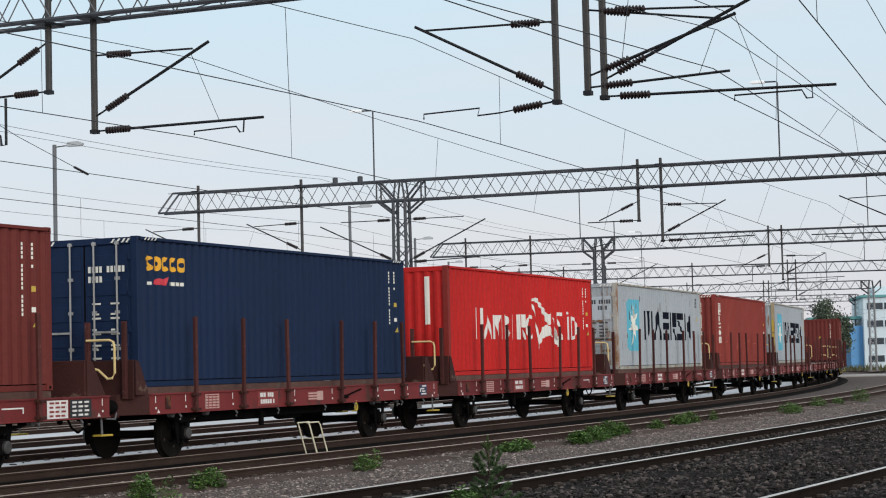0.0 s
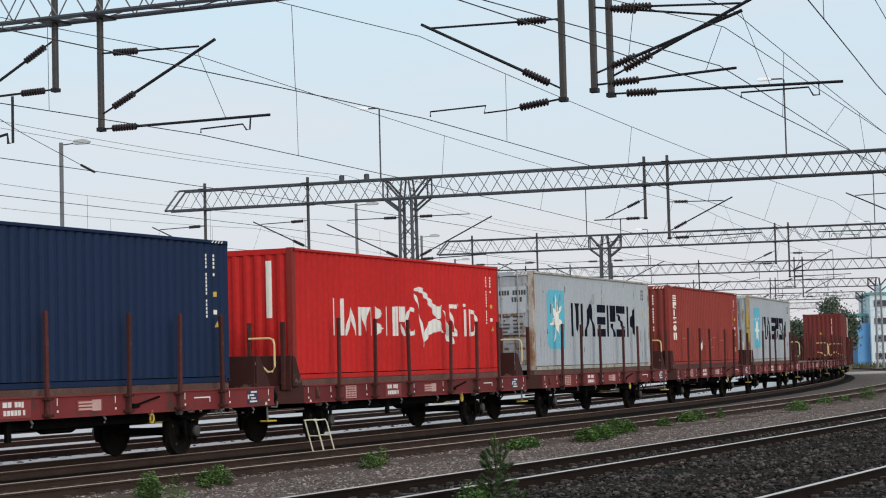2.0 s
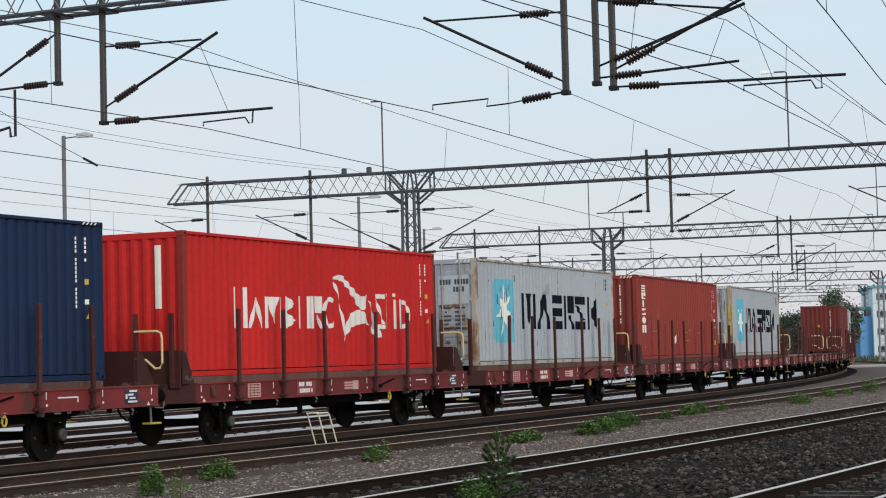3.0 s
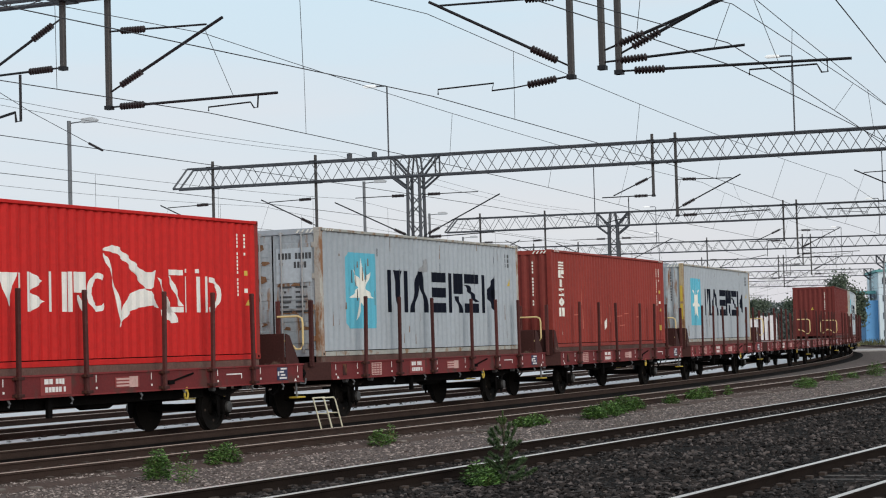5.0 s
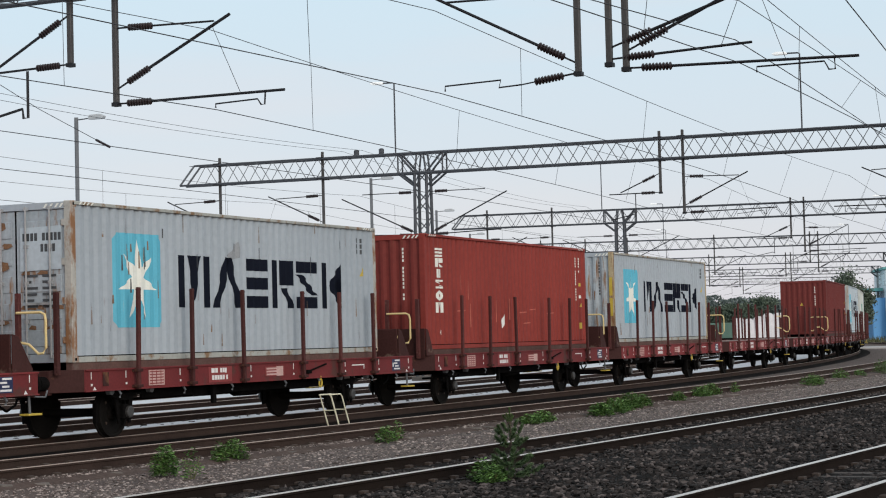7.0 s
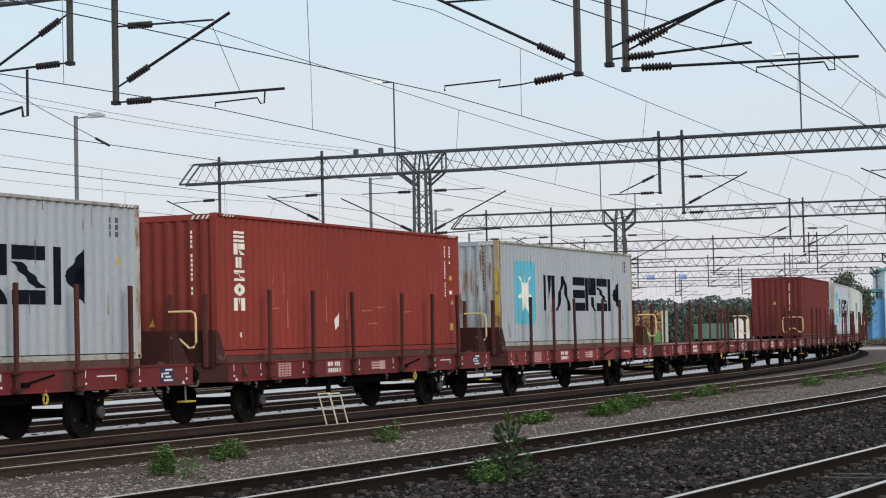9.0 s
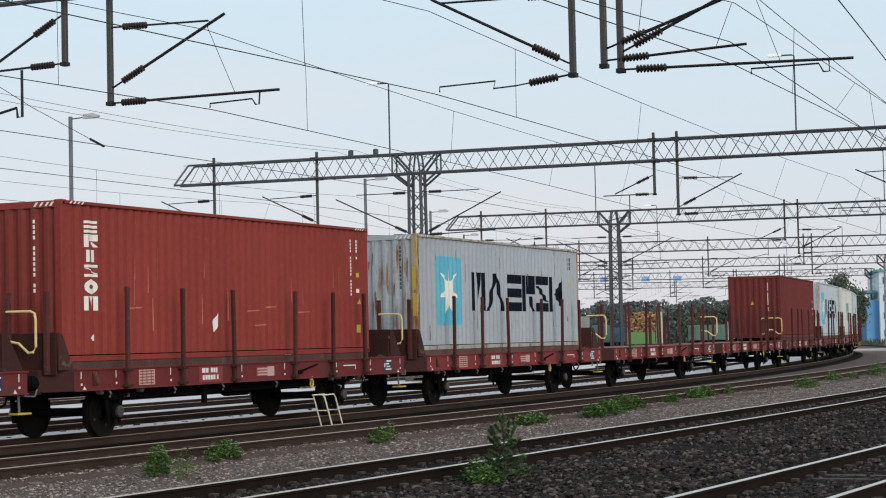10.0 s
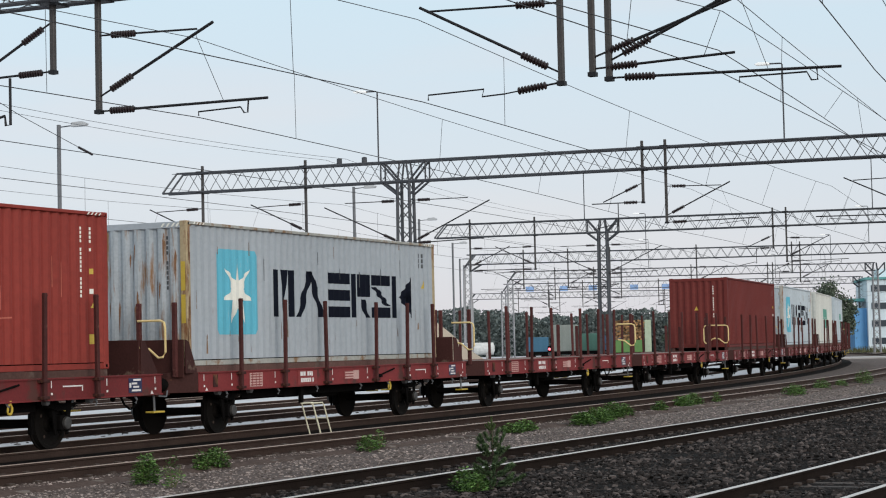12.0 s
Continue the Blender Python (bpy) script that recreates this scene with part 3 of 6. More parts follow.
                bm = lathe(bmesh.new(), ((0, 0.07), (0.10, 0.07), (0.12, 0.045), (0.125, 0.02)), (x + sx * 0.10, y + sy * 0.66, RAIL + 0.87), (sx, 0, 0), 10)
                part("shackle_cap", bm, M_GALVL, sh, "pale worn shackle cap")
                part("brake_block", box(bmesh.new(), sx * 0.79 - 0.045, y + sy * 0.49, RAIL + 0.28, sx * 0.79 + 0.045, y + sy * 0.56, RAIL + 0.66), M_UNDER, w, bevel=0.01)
    return w


# ---- containers ----
PITCH, DEPTH = 0.2794, 0.045


def wave(u):
    """Depth of a corrugated wall at u along it (0 proud, 1 set in)."""
    f = (u / PITCH) % 1.0
    return float(np.interp(f, (0, 0.25, 0.5, 0.75, 1.0), (0.0, 0.0, 1.0, 1.0, 0.0)))


def wave_breaks(u0, u1):
    k0 = int(u0 / PITCH * 4) - 1
    return [u0] + [k * PITCH / 4 for k in range(k0, int(u1 / PITCH * 4) + 2) if u0 + 1e-4 < k * PITCH / 4 < u1 - 1e-4] + [u1]


def corrugated(u0, u1, z0, z1, put):
    """A folded sheet; put(u, set_in, z) gives the place."""
    bm = bmesh.new()
    us = wave_breaks(u0, u1)
    rows = [[bm.verts.new(put(u, wave(u) * DEPTH, z)) for u in us] for z in (z0, z1)]
    for i in range(len(us) - 1):
        bm.faces.new((rows[0][i], rows[0][i + 1], rows[1][i + 1], rows[1][i]))
    return bm


def decal(polys, flat=False, lift=0.004, x_face=CW / 2 - 0.012, end=False):
    """Paint on the folded side wall: outlines of (along, height) laid onto the folds."""
    bm = bmesh.new()
    for poly in polys:
        bm.faces.new([bm.verts.new((0, a, b)) for a, b in poly])
    bmesh.ops.triangulate(bm, faces=bm.faces)
    lo, hi = min(v.co.y for v in bm.verts), max(v.co.y for v in bm.verts)
    if not flat:
        for u in wave_breaks(lo, hi)[1:-1]:
            bmesh.ops.bisect_plane(bm, geom=list(bm.verts) + list(bm.edges) + list(bm.faces), plane_co=(0, u, 0), plane_no=(0, 1, 0))
    for v in bm.verts:
        if end:
            v.co = Vector((v.co.y, 0.012 - lift + (0 if flat else wave(v.co.y) * DEPTH), v.co.z))
        else:
            v.co.x = x_face + lift - (0 if flat else wave(v.co.y) * DEPTH)
    return bm


def rect(a0, a1, b0, b1):
    return ((a0, b0), (a1, b0), (a1, b1), (a0, b1))


def container(label, mats, doors=False, rusty_posts=None, base=0.0, end_mat=None, rail_mat=None):
    """A forty-foot high-cube box; local origin at its front end on the track's middle."""
    side, frame_mat = mats
    posts = rusty_posts or frame_mat
    c = thing("shipping_container", label, "container", "containers on the train")
    h, z0 = CW / 2, DECK + base + 0.014
    zt = z0 + CH
    for sx in (-1, 1):
        part("side_wall", corrugated(0.12, CL - 0.12, z0 + 0.125, zt - 0.06, lambda u, i, z: (sx * (h - 0.012 - i), u, z)), side, c)
        part("top_rail", box(bmesh.new(), sx * h - sx * 0.06, 0.1, zt - 0.075, sx * h + sx * 0.020, CL - 0.1, zt - 0.012), rail_mat or frame_mat, c, bevel=0.008)
        part("bottom_rail", box(bmesh.new(), sx * h - sx * 0.10, 0.1, z0 + 0.002, sx * h - sx * 0.022, CL - 0.1, z0 + 0.106), rail_mat or frame_mat, c, bevel=0.008)
        # Near-black strip added to paint the shadow line under the wall.
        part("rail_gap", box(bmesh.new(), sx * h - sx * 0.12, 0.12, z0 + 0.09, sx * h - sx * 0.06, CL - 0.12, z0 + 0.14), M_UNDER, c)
        for y in (0.0, CL):
            sy = 1 if y == 0 else -1
            part("corner_post", box(bmesh.new(), sx * h - sx * 0.16, y + sy * 0.004, z0 + 0.1, sx * h - sx * 0.003, y + sy * 0.15, zt - 0.1), posts, c, bevel=0.012)
            for z in (z0, zt - 0.118):
                bm = box(bmesh.new(), sx * h - sx * 0.164, y, z, sx * h + sx * 0.002, y + sy * 0.178, z + 0.118)
                cs = part("corner_casting", bm, posts, c, bevel=0.014)
                # Thin black plate standing in for the shaded opening of the casting.
                part("casting_hole", box(bmesh.new(), sx * h + sx * 0.0025, y + sy * 0.06, z + 0.035, sx * h + sx * 0.0035, y + sy * 0.12, z + 0.085), M_UNDER, cs)
    # roof with cross folds
    bm = bmesh.new()
    us = wave_breaks(0.1, CL - 0.1)
    rows = [[bm.verts.new((x, u, zt - 0.02 - wave(u) * 0.02)) for u in us] for x in (-h + 0.03, h - 0.03)]
    for i in range(len(us) - 1):
        bm.faces.new((rows[0][i], rows[0][i + 1], rows[1][i + 1], rows[1][i]))
    part("roof", bm, side, c)
    part("floor", box(bmesh.new(), -h + 0.06, 0.1, z0 + 0.03, h - 0.06, CL - 0.1, z0 + 0.12), M_UNDER, c)
    for y, sy in ((0.0, 1), (CL, -1)):
        part("end_header", box(bmesh.new(), -h + 0.15, y + sy * 0.006, zt - 0.14, h - 0.15, y + sy * 0.10, zt - 0.015), frame_mat, c, bevel=0.006)
        part("end_sill", box(bmesh.new(), -h + 0.15, y + sy * 0.006, z0 + 0.01, h - 0.15, y + sy * 0.10, z0 + 0.16), frame_mat, c, bevel=0.006)
        if not (doors and y == 0.0):
            part("end_wall", corrugated(-h + 0.14, h - 0.14, z0 + 0.14, zt - 0.13, lambda u, i, z: (u, y + sy * (0.012 + i), z)), end_mat or side, c)
        else:
            for sx in (-1, 1):
                a, b = (0.012, h - 0.165) if sx > 0 else (-h + 0.165, -0.012)
                leaf = part("door_leaf", box(bmesh.new(), a, 0.035, z0 + 0.17, b, 0.075, zt - 0.15), end_mat or side, c, bevel=0.008)
                for i in range(5):
                    zz = z0 + 0.30 + i * 0.49
                    part("door_fold", box(bmesh.new(), a + 0.07, 0.020, zz, b - 0.07, 0.036, zz + 0.30), end_mat or side, leaf, bevel=0.012)
                part("door_gasket", box(bmesh.new(), (0.002 if sx > 0 else -0.011), 0.03, z0 + 0.17, (0.011 if sx > 0 else -0.002), 0.05, zt - 0.15), M_UNDER, leaf)
                for fx in (0.22, 0.72):
                    x = a + (b - a) * fx
                    rod = part("locking_rod", tube(bmesh.new(), ((x, -0.012, z0 + 0.10), (x, -0.012, zt - 0.08)), 0.019, 8), M_ROD, leaf, "galvanised locking rod")
                    bm = bmesh.new()
                    for z in (z0 + 0.12, z0 + 0.75, z0 + 1.45, z0 + 2.1, zt - 0.12):
                        box(bm, x - 0.045, -0.02, z - 0.03, x + 0.045, 0.034, z + 0.03)
                    tagged(part("rod_bracket", bm, M_ROD, rod), kind="stuff")
                    bm = box(bmesh.new(), x, -0.035, z0 + 1.05, x + (0.30 if fx < 0.5 else -0.30), -0.012, z0 + 1.09)
                    part("door_lever", bm, M_ROD, rod)
                bm = bmesh.new()
                hx = b if sx > 0 else a
                for i in range(4):
                    box(bm, hx - 0.05, 0.0, z0 + 0.35 + i * 0.70, hx + 0.05, 0.033, z0 + 0.47 + i * 0.70)
                tagged(part("hinge", bm, posts, leaf), kind="stuff")
    return c, z0


def mark(c, name, polys, z0, mat, label="", flat=False, end=False, lift=0.004, x_face=CW / 2 - 0.012):
    """Paint on a wall of container c. Small bars stay one patch of paint."""
    ob = part(name, decal([[(a, b + z0) for a, b in q] for q in polys], flat, lift, x_face, end), mat, c, label)
    if len(polys) > 3:
        tagged(ob, kind="stuff")
    return ob


def code_column(c, z0, u, top, n, mat, size=0.07, end=False, gap=0.03):
    """A column of small unreadable figures: plain bars."""
    polys = [rect(u, u + size * 0.62, top - i * (size + gap) - size, top - i * (size + gap)) for i in range(n) if i not in (4, 11)]
    mark(c, "code_column", polys, z0, mat, "small painted code bars", end=end)


def slant(x0, y0, x1, y1, t):
    """A slanted bar of level width t."""
    return ((x0, y0), (x0 + t, y0), (x1 + t, y1), (x1, y1))


def arc(cx, cz, rx, rz, t, a0, a1, n=10):
    """A curved band of width t round a centre, in flat pieces."""
    at = lambda k, f: (cx + (rx - f) * math.cos(radians(a0 + (a1 - a0) * k / n)), cz + (rz - f) * math.sin(radians(a0 + (a1 - a0) * k / n)))
    return [(at(k, t), at(k, 0), at(k + 1, 0), at(k + 1, t)) for k in range(n)]


def block(kind, u0, u1, b0, b1, t):
    """One block of a house mark, drawn as plain bars, wedges and bands."""
    h, m = b1 - b0, (u0 + u1) / 2
    left, right = rect(u0, u0 + t, b0, b1), rect(u1 - t, u1, b0, b1)
    return {"wedge": [left, right, ((u0 + t * 1.2, b1), (u1 - t * 1.2, b1), (m, b0 + 0.12 * h))],
            "peak": [slant(u0, b0, m - t * 0.5, b1, t), slant(u1 - t, b0, m - t * 0.5 + 0.01, b1, t)],
            "bars": [rect(u0, u1, b0 + f * h, b0 + f * h + t) for f in (0, 0.5 - t / h / 2, 1 - t / h)],
            "flag": [left, rect(u0 + t * 1.2, u1, b0 + 0.48 * h, b1), slant(u1 - t, b0, m - 0.2 * t, b0 + 0.42 * h, t)],
            "fold": [rect(u0, u1, b1 - t, b1), slant(u1 - 1.1 * t, b0 + 1.15 * t, u0 - 0.1 * t, b1 - 1.15 * t, 1.2 * t), rect(u0, u1, b0, b0 + t)],
            "dart": [left, ((u0 + t * 1.3, b0 + h / 2), (u1, b0), (u1, b0 + 0.3 * h), (u0 + 2.2 * t, b0 + h / 2), (u1, b0 + 0.7 * h), (u1, b1))],
            "pair": [left, right], "dots": [left, right, rect(u0 + 0.3 * t, u0 + 1.2 * t, b1 + 0.07, b1 + 0.15), rect(u1 - 1.2 * t, u1 - 0.3 * t, b1 + 0.07, b1 + 0.15)],
            "post": [left, ((u0 + t * 1.3, b0), (u1, b0 + 0.26 * h), (u0 + t * 1.3, b0 + 0.48 * h)), ((u0 + t * 1.3, b0 + 0.54 * h), (u1 - 0.3 * t, b0 + 0.78 * h), (u0 + t * 1.3, b1))],
            "bow": arc(m, b0 + h / 2, (u1 - u0) / 2, h / 2, t, 60, 315), "ring": arc(m, b0 + h / 2, (u1 - u0) / 2, h / 2, t, 0, 360, 14),
            "sail": [left] + arc(u0 + t * 1.3, b0 + h / 2, u1 - u0 - t * 1.3, h / 2, t, -80, 80),
            "wave": arc(m, b0 + 0.74 * h, (u1 - u0) / 2, 0.26 * h, t, 20, 200, 8) + [slant(u1 - t, b0 + 0.24 * h, u0, b0 + 0.72 * h, t)] + arc(m, b0 + 0.26 * h, (u1 - u0) / 2, 0.26 * h, t, -160, 20, 8)}[kind]


def clusters(polys):
    """Outlines gathered into groups that touch at a corner."""
    found = []
    for q in polys:
        keys = {(round(a, 3), round(b, 3)) for a, b in q}
        near = [g for g in found if g[0] & keys]
        for g in near:
            found.remove(g)
        found.append((set().union(keys, *[g[0] for g in near]), [x for g in near for x in g[1]] + [q]))
    return [g[1] for g in found]


def house_mark(c, z0, rows, mat, label):
    """A painted house mark; rows of (kind, from, to, foot, top, width), each bar or band a patch of paint."""
    for kind, u0, u1, b0, b1, t in rows:
        for group in clusters(block(kind, u0, u1, b0, b1, t)):
            bm = decal([[(a, b + z0) for a, b in q] for q in group])
            bmesh.ops.remove_doubles(bm, verts=bm.verts, dist=0.0008)
            part("house_mark", bm, mat, c, label)


def star(cx, cz, ro, ri, n=7, squash=1.0):
    pts = []
    for k in range(2 * n):
        a = math.pi / 2 + k * math.pi / n
        r = ro if k % 2 == 0 else ri
        pts.append((cx + squash * r * math.cos(a), cz + r * math.sin(a)))
    ctr = (cx, cz)
    return [(ctr, pts[i], pts[(i + 1) % (2 * n)]) for i in range(2 * n)]


P_BLUE = paint("dark_blue_container_paint", (0.0055, 0.0185, 0.058), 0.04)
P_RED = paint("bright_red_container_paint", (0.50, 0.017, 0.015), 0.14)
P_GREY = paint("pale_grey_container_paint", (0.362, 0.397, 0.432), 0.14, vary=0.12)
P_GREYEND = material("rust_streaked_grey_wall", (0.36, 0.40, 0.43), 0.7, spec=0.2, vary=0.2, scale=2, grain=16, bump=0.05, other=(0.25, 0.14, 0.07), amount=0.56, spread=1.5, streak=(3.5, 3.5, 0.5))
P_GREYRUST = material("rust_streaked_grey_post", (0.42, 0.40, 0.36), 0.7, vary=0.2, scale=2, grain=16, bump=0.1, other=(0.25, 0.12, 0.055), amount=0.72, spread=1.5, streak=(2.2, 2.2, 0.9))
P_GREYRAIL = material("rust_spotted_grey_rail", (0.37, 0.37, 0.34), 0.7, spec=0.2, vary=0.2, scale=2, grain=14, bump=0.1, other=(0.23, 0.14, 0.08), amount=0.62, spread=3.2)
P_BROWN = paint("brick_red_container_paint", (0.245, 0.038, 0.029), 0.20)
P_DEEP = paint("deep_maroon_container_paint", (0.138, 0.025, 0.021), 0.16)
P_CREAM = paint("cream_container_paint", (0.58, 0.59, 0.55), 0.2)
P_PALEBLUE = paint("pale_blue_grey_container_paint", (0.46, 0.52, 0.56), 0.2)
P_PATCH = material("bare_grey_patch", (0.27, 0.28, 0.29), 0.7, vary=0.2, scale=4)
P_SCRATCH = material("rubbed_red_scratch", (0.46, 0.13, 0.09), 0.7, vary=0.3, scale=9)
P_STREAK = material("brown_rust_streak", (0.20, 0.13, 0.08), 0.8, vary=0.4, scale=8, other=(0.40, 0.43, 0.45), amount=0.5, spread=9)
P_RUSTY = material("patchy_rust", (0.20, 0.105, 0.055), 0.85, vary=0.4, scale=6, other=(0.33, 0.33, 0.32), amount=0.42, spread=6)
P_OCHRE = material("ochre_rusted_post", (0.40, 0.32, 0.20), 0.75, spec=0.2, vary=0.25, scale=2, grain=16, bump=0.1, other=(0.22, 0.105, 0.05), amount=0.66, spread=1.6, streak=(2.2, 2.2, 0.7))
P_REDPOST = paint("worn_dull_red_post", (0.24, 0.028, 0.022), 0.3)
P_BROWNEND = paint("dirty_dark_brown_end", (0.185, 0.031, 0.025), 0.30)
P_LOGOW = material("white_house_mark", (0.74, 0.72, 0.68), 0.6, vary=0.1, other=(0.55, 0.10, 0.06), amount=0.28, spread=4)
P_LOGOB = material("navy_house_mark", (0.008, 0.010, 0.018), 0.85, vary=0.15, spec=0.06)
P_CYAN = material("sky_blue_square", (0.10, 0.42, 0.55), 0.55, vary=0.12, other=(0.30, 0.42, 0.44), amount=0.35, spread=3, streak=(4, 4, 0.7))
P_STAR = material("white_star", (0.76, 0.75, 0.68), 0.55, vary=0.1)
P_ORANGE = material("orange_yellow_mark", (0.80, 0.40, 0.02), 0.5, vary=0.08)
P_PINK = material("red_mark", (0.62, 0.04, 0.06), 0.5, vary=0.1)
P_GREENMARK = material("faded_green_mark", (0.10, 0.30, 0.24), 0.6, vary=0.2, scale=4)
P_GREYMARK = material("dark_grey_code", (0.06, 0.065, 0.07), 0.6, vary=0.1)


def hazard(c, z0):
    """Black and yellow chevrons over the top corners."""
    polys = [((u, 2.825), (u + 0.05, 2.825), (u + 0.11, 2.875), (u + 0.06, 2.875)) for u in (0.22, 0.34, 0.46, 0.58, 11.5, 11.62, 11.74, 11.86)]
    mark(c, "warning_stripes", polys, z0, P_STAR, "pale diagonal warning stripes", flat=True, x_face=CW / 2 + 0.020, lift=0.003)
    polys = [((u, 2.78), (u + 0.05, 2.78), (u + 0.11, 2.855), (u + 0.06, 2.855)) for u in (-1.0, -0.88, -0.76, 0.62, 0.74, 0.86, 0.96)]
    mark(c, "warning_stripes", polys, z0, P_STAR, "pale diagonal warning stripes", flat=True, end=True, lift=0.011)


def triangle(c, z0, u, b, size=0.13, end=False):
    mark(c, "warning_triangle", [((u - size / 2, b), (u + size / 2, b), (u, b + size))], z0, M_SAFETY, "yellow warning triangle", end=end)


def rear_codes(c, z0, mat):
    for u, top, n in ((11.37, 2.60, 17), (11.66, 2.60, 6)):
        code_column(c, z0, u, top, n, mat, 0.055, gap=0.022)
    mark(c, "sticker", [rect(11.66, 11.73, 1.74, 1.84)], z0, M_SAFETY, "small square sticker")
    mark(c, "sticker", [rect(11.66, 11.73, 1.38, 1.47)], z0, mat, "small square sticker")
    triangle(c, z0, 11.74, 1.12)


def grey_star_box(label, doors, end_mat=None, side=P_GREY, posts=P_GREYRUST):
    c, z0 = container(label, (side, side), doors, posts, end_mat=end_mat, rail_mat=P_GREYRAIL if side is P_GREY else None)
    shift = 0.10 if doors else 0.0
    mark(c, "blue_square", [[(u + shift, b) for u, b in ((1.34, 0.62), (2.78, 0.62), (2.88, 0.74), (2.88, 2.26), (2.78, 2.38), (1.34, 2.38), (1.24, 2.26), (1.24, 0.74))]], z0, P_CYAN, "sky blue square house mark")
    mark(c, "star", star(2.06 + shift, 1.50, 0.78, 0.27, 7, 0.82), z0, P_STAR, "white seven-pointed star", lift=0.008)
    runs = ((3.59, 4.73), (4.88, 6.02), (6.16, 7.11), (7.25, 8.22), (8.34, 9.25), (9.49, 10.42)) if doors else ((3.61, 4.55), (4.68, 6.00), (6.18, 7.30), (7.46, 8.38), (8.54, 9.50), (9.70, 10.83))
    house_mark(c, z0, [(k, u0, u1, 1.0, 2.02, 0.25) for k, (u0, u1) in zip(("wedge", "peak", "bars", "flag", "fold", "dart"), runs)], P_LOGOB, "near-black navy block of the house mark")
    rs = random.Random(len(label))
    for i in range(26):
        u, b, ln = rs.uniform(0.4, 11.8), rs.choice((0.35, 0.55, 0.9, 2.4)) + rs.uniform(-0.15, 0.3), rs.uniform(0.08, 0.45)
        w = rs.uniform(0.012, 0.045)
        mark(c, "rust_streak", [((u, b), (u + w, b), (u + w * 0.8, b + ln), (u + w * 0.3, b + ln * 0.9))], z0, P_STREAK, lift=0.006)
    for i in range(16 if doors else 0):
        u, top, ln = 1.35 + shift + rs.random() * 1.4, rs.uniform(1.5, 2.3), rs.uniform(0.12, 0.45)
        mark(c, "dark_streak", [((u, top - ln), (u + 0.03, top - ln), (u + 0.022, top), (u + 0.005, top))], z0, P_GREYMARK if i % 3 == 0 else P_STREAK, lift=0.010)
    for i in range(7):
        u, top, ln = 3.2 + i * 1.15 + rs.uniform(-0.3, 0.3), rs.uniform(2.05, 2.55), rs.uniform(0.15, 0.5)
        mark(c, "dark_streak", [((u, top - ln), (u + 0.018, top - ln), (u + 0.024, top), (u, top))], z0, P_GREYMARK, lift=0.006)
    code_column(c, z0, 11.2, 2.62, 3, P_GREYMARK, 0.10)
    code_column(c, z0, 11.42, 2.62, 3, P_GREYMARK, 0.10)
    triangle(c, z0, 11.5, 1.75, 0.2)
    hazard(c, z0)
    return c, z0


def make_blue():
    c, z0 = container("dark blue corrugated forty-foot container with an orange house mark", (P_BLUE, P_BLUE), True)
    house_mark(c, z0, [(k, u0, u1, 2.24, 2.53, 0.095) for k, (u0, u1) in zip(("wave", "ring", "bow", "bow", "ring"), ((0.31, 0.59), (0.62, 0.89), (0.92, 1.18), (1.21, 1.47), (1.49, 1.83)))], P_ORANGE, "orange-yellow round shape of the house mark")
    mark(c, "red_bar", [((0.58, 1.98), (1.08, 1.97), (1.14, 2.14), (1.02, 2.09), (0.80, 2.10), (0.60, 2.06))], z0, P_PINK, "red bar mark")
    mark(c, "small_bar_row", [rect(0.42, 0.54, 1.97, 2.03)] + [rect(1.18 + 0.11 * i, 1.27 + 0.11 * i, 1.97, 2.04) for i in range(5)], z0, P_STAR, "small white bars")
    rear_codes(c, z0, P_STAR)
    polys = [rect(0.10 + 0.085 * i, 0.16 + 0.085 * i, 2.22, 2.34) for i in range(10) if i != 4] + [rect(0.10 + 0.085 * i, 0.16 + 0.085 * i, 2.03, 2.15) for i in range(4)]
    mark(c, "code_column", polys, z0, P_STAR, "white code bars on the door", flat=True, end=True, lift=0.002)
    polys = [rect(a, a + w, b, b + 0.035) for b, w in zip((0.55, 0.72, 0.80, 1.02, 1.10, 1.32, 1.40, 1.60), (0.2, 0.14, 0.2, 0.2, 0.1, 0.2, 0.16, 0.2)) for a in (0.18, 0.60)]
    mark(c, "data_table", polys, z0, P_STAR, "rows of white data bars on the door", flat=True, end=True, lift=0.002)
    hazard(c, z0)
    return c


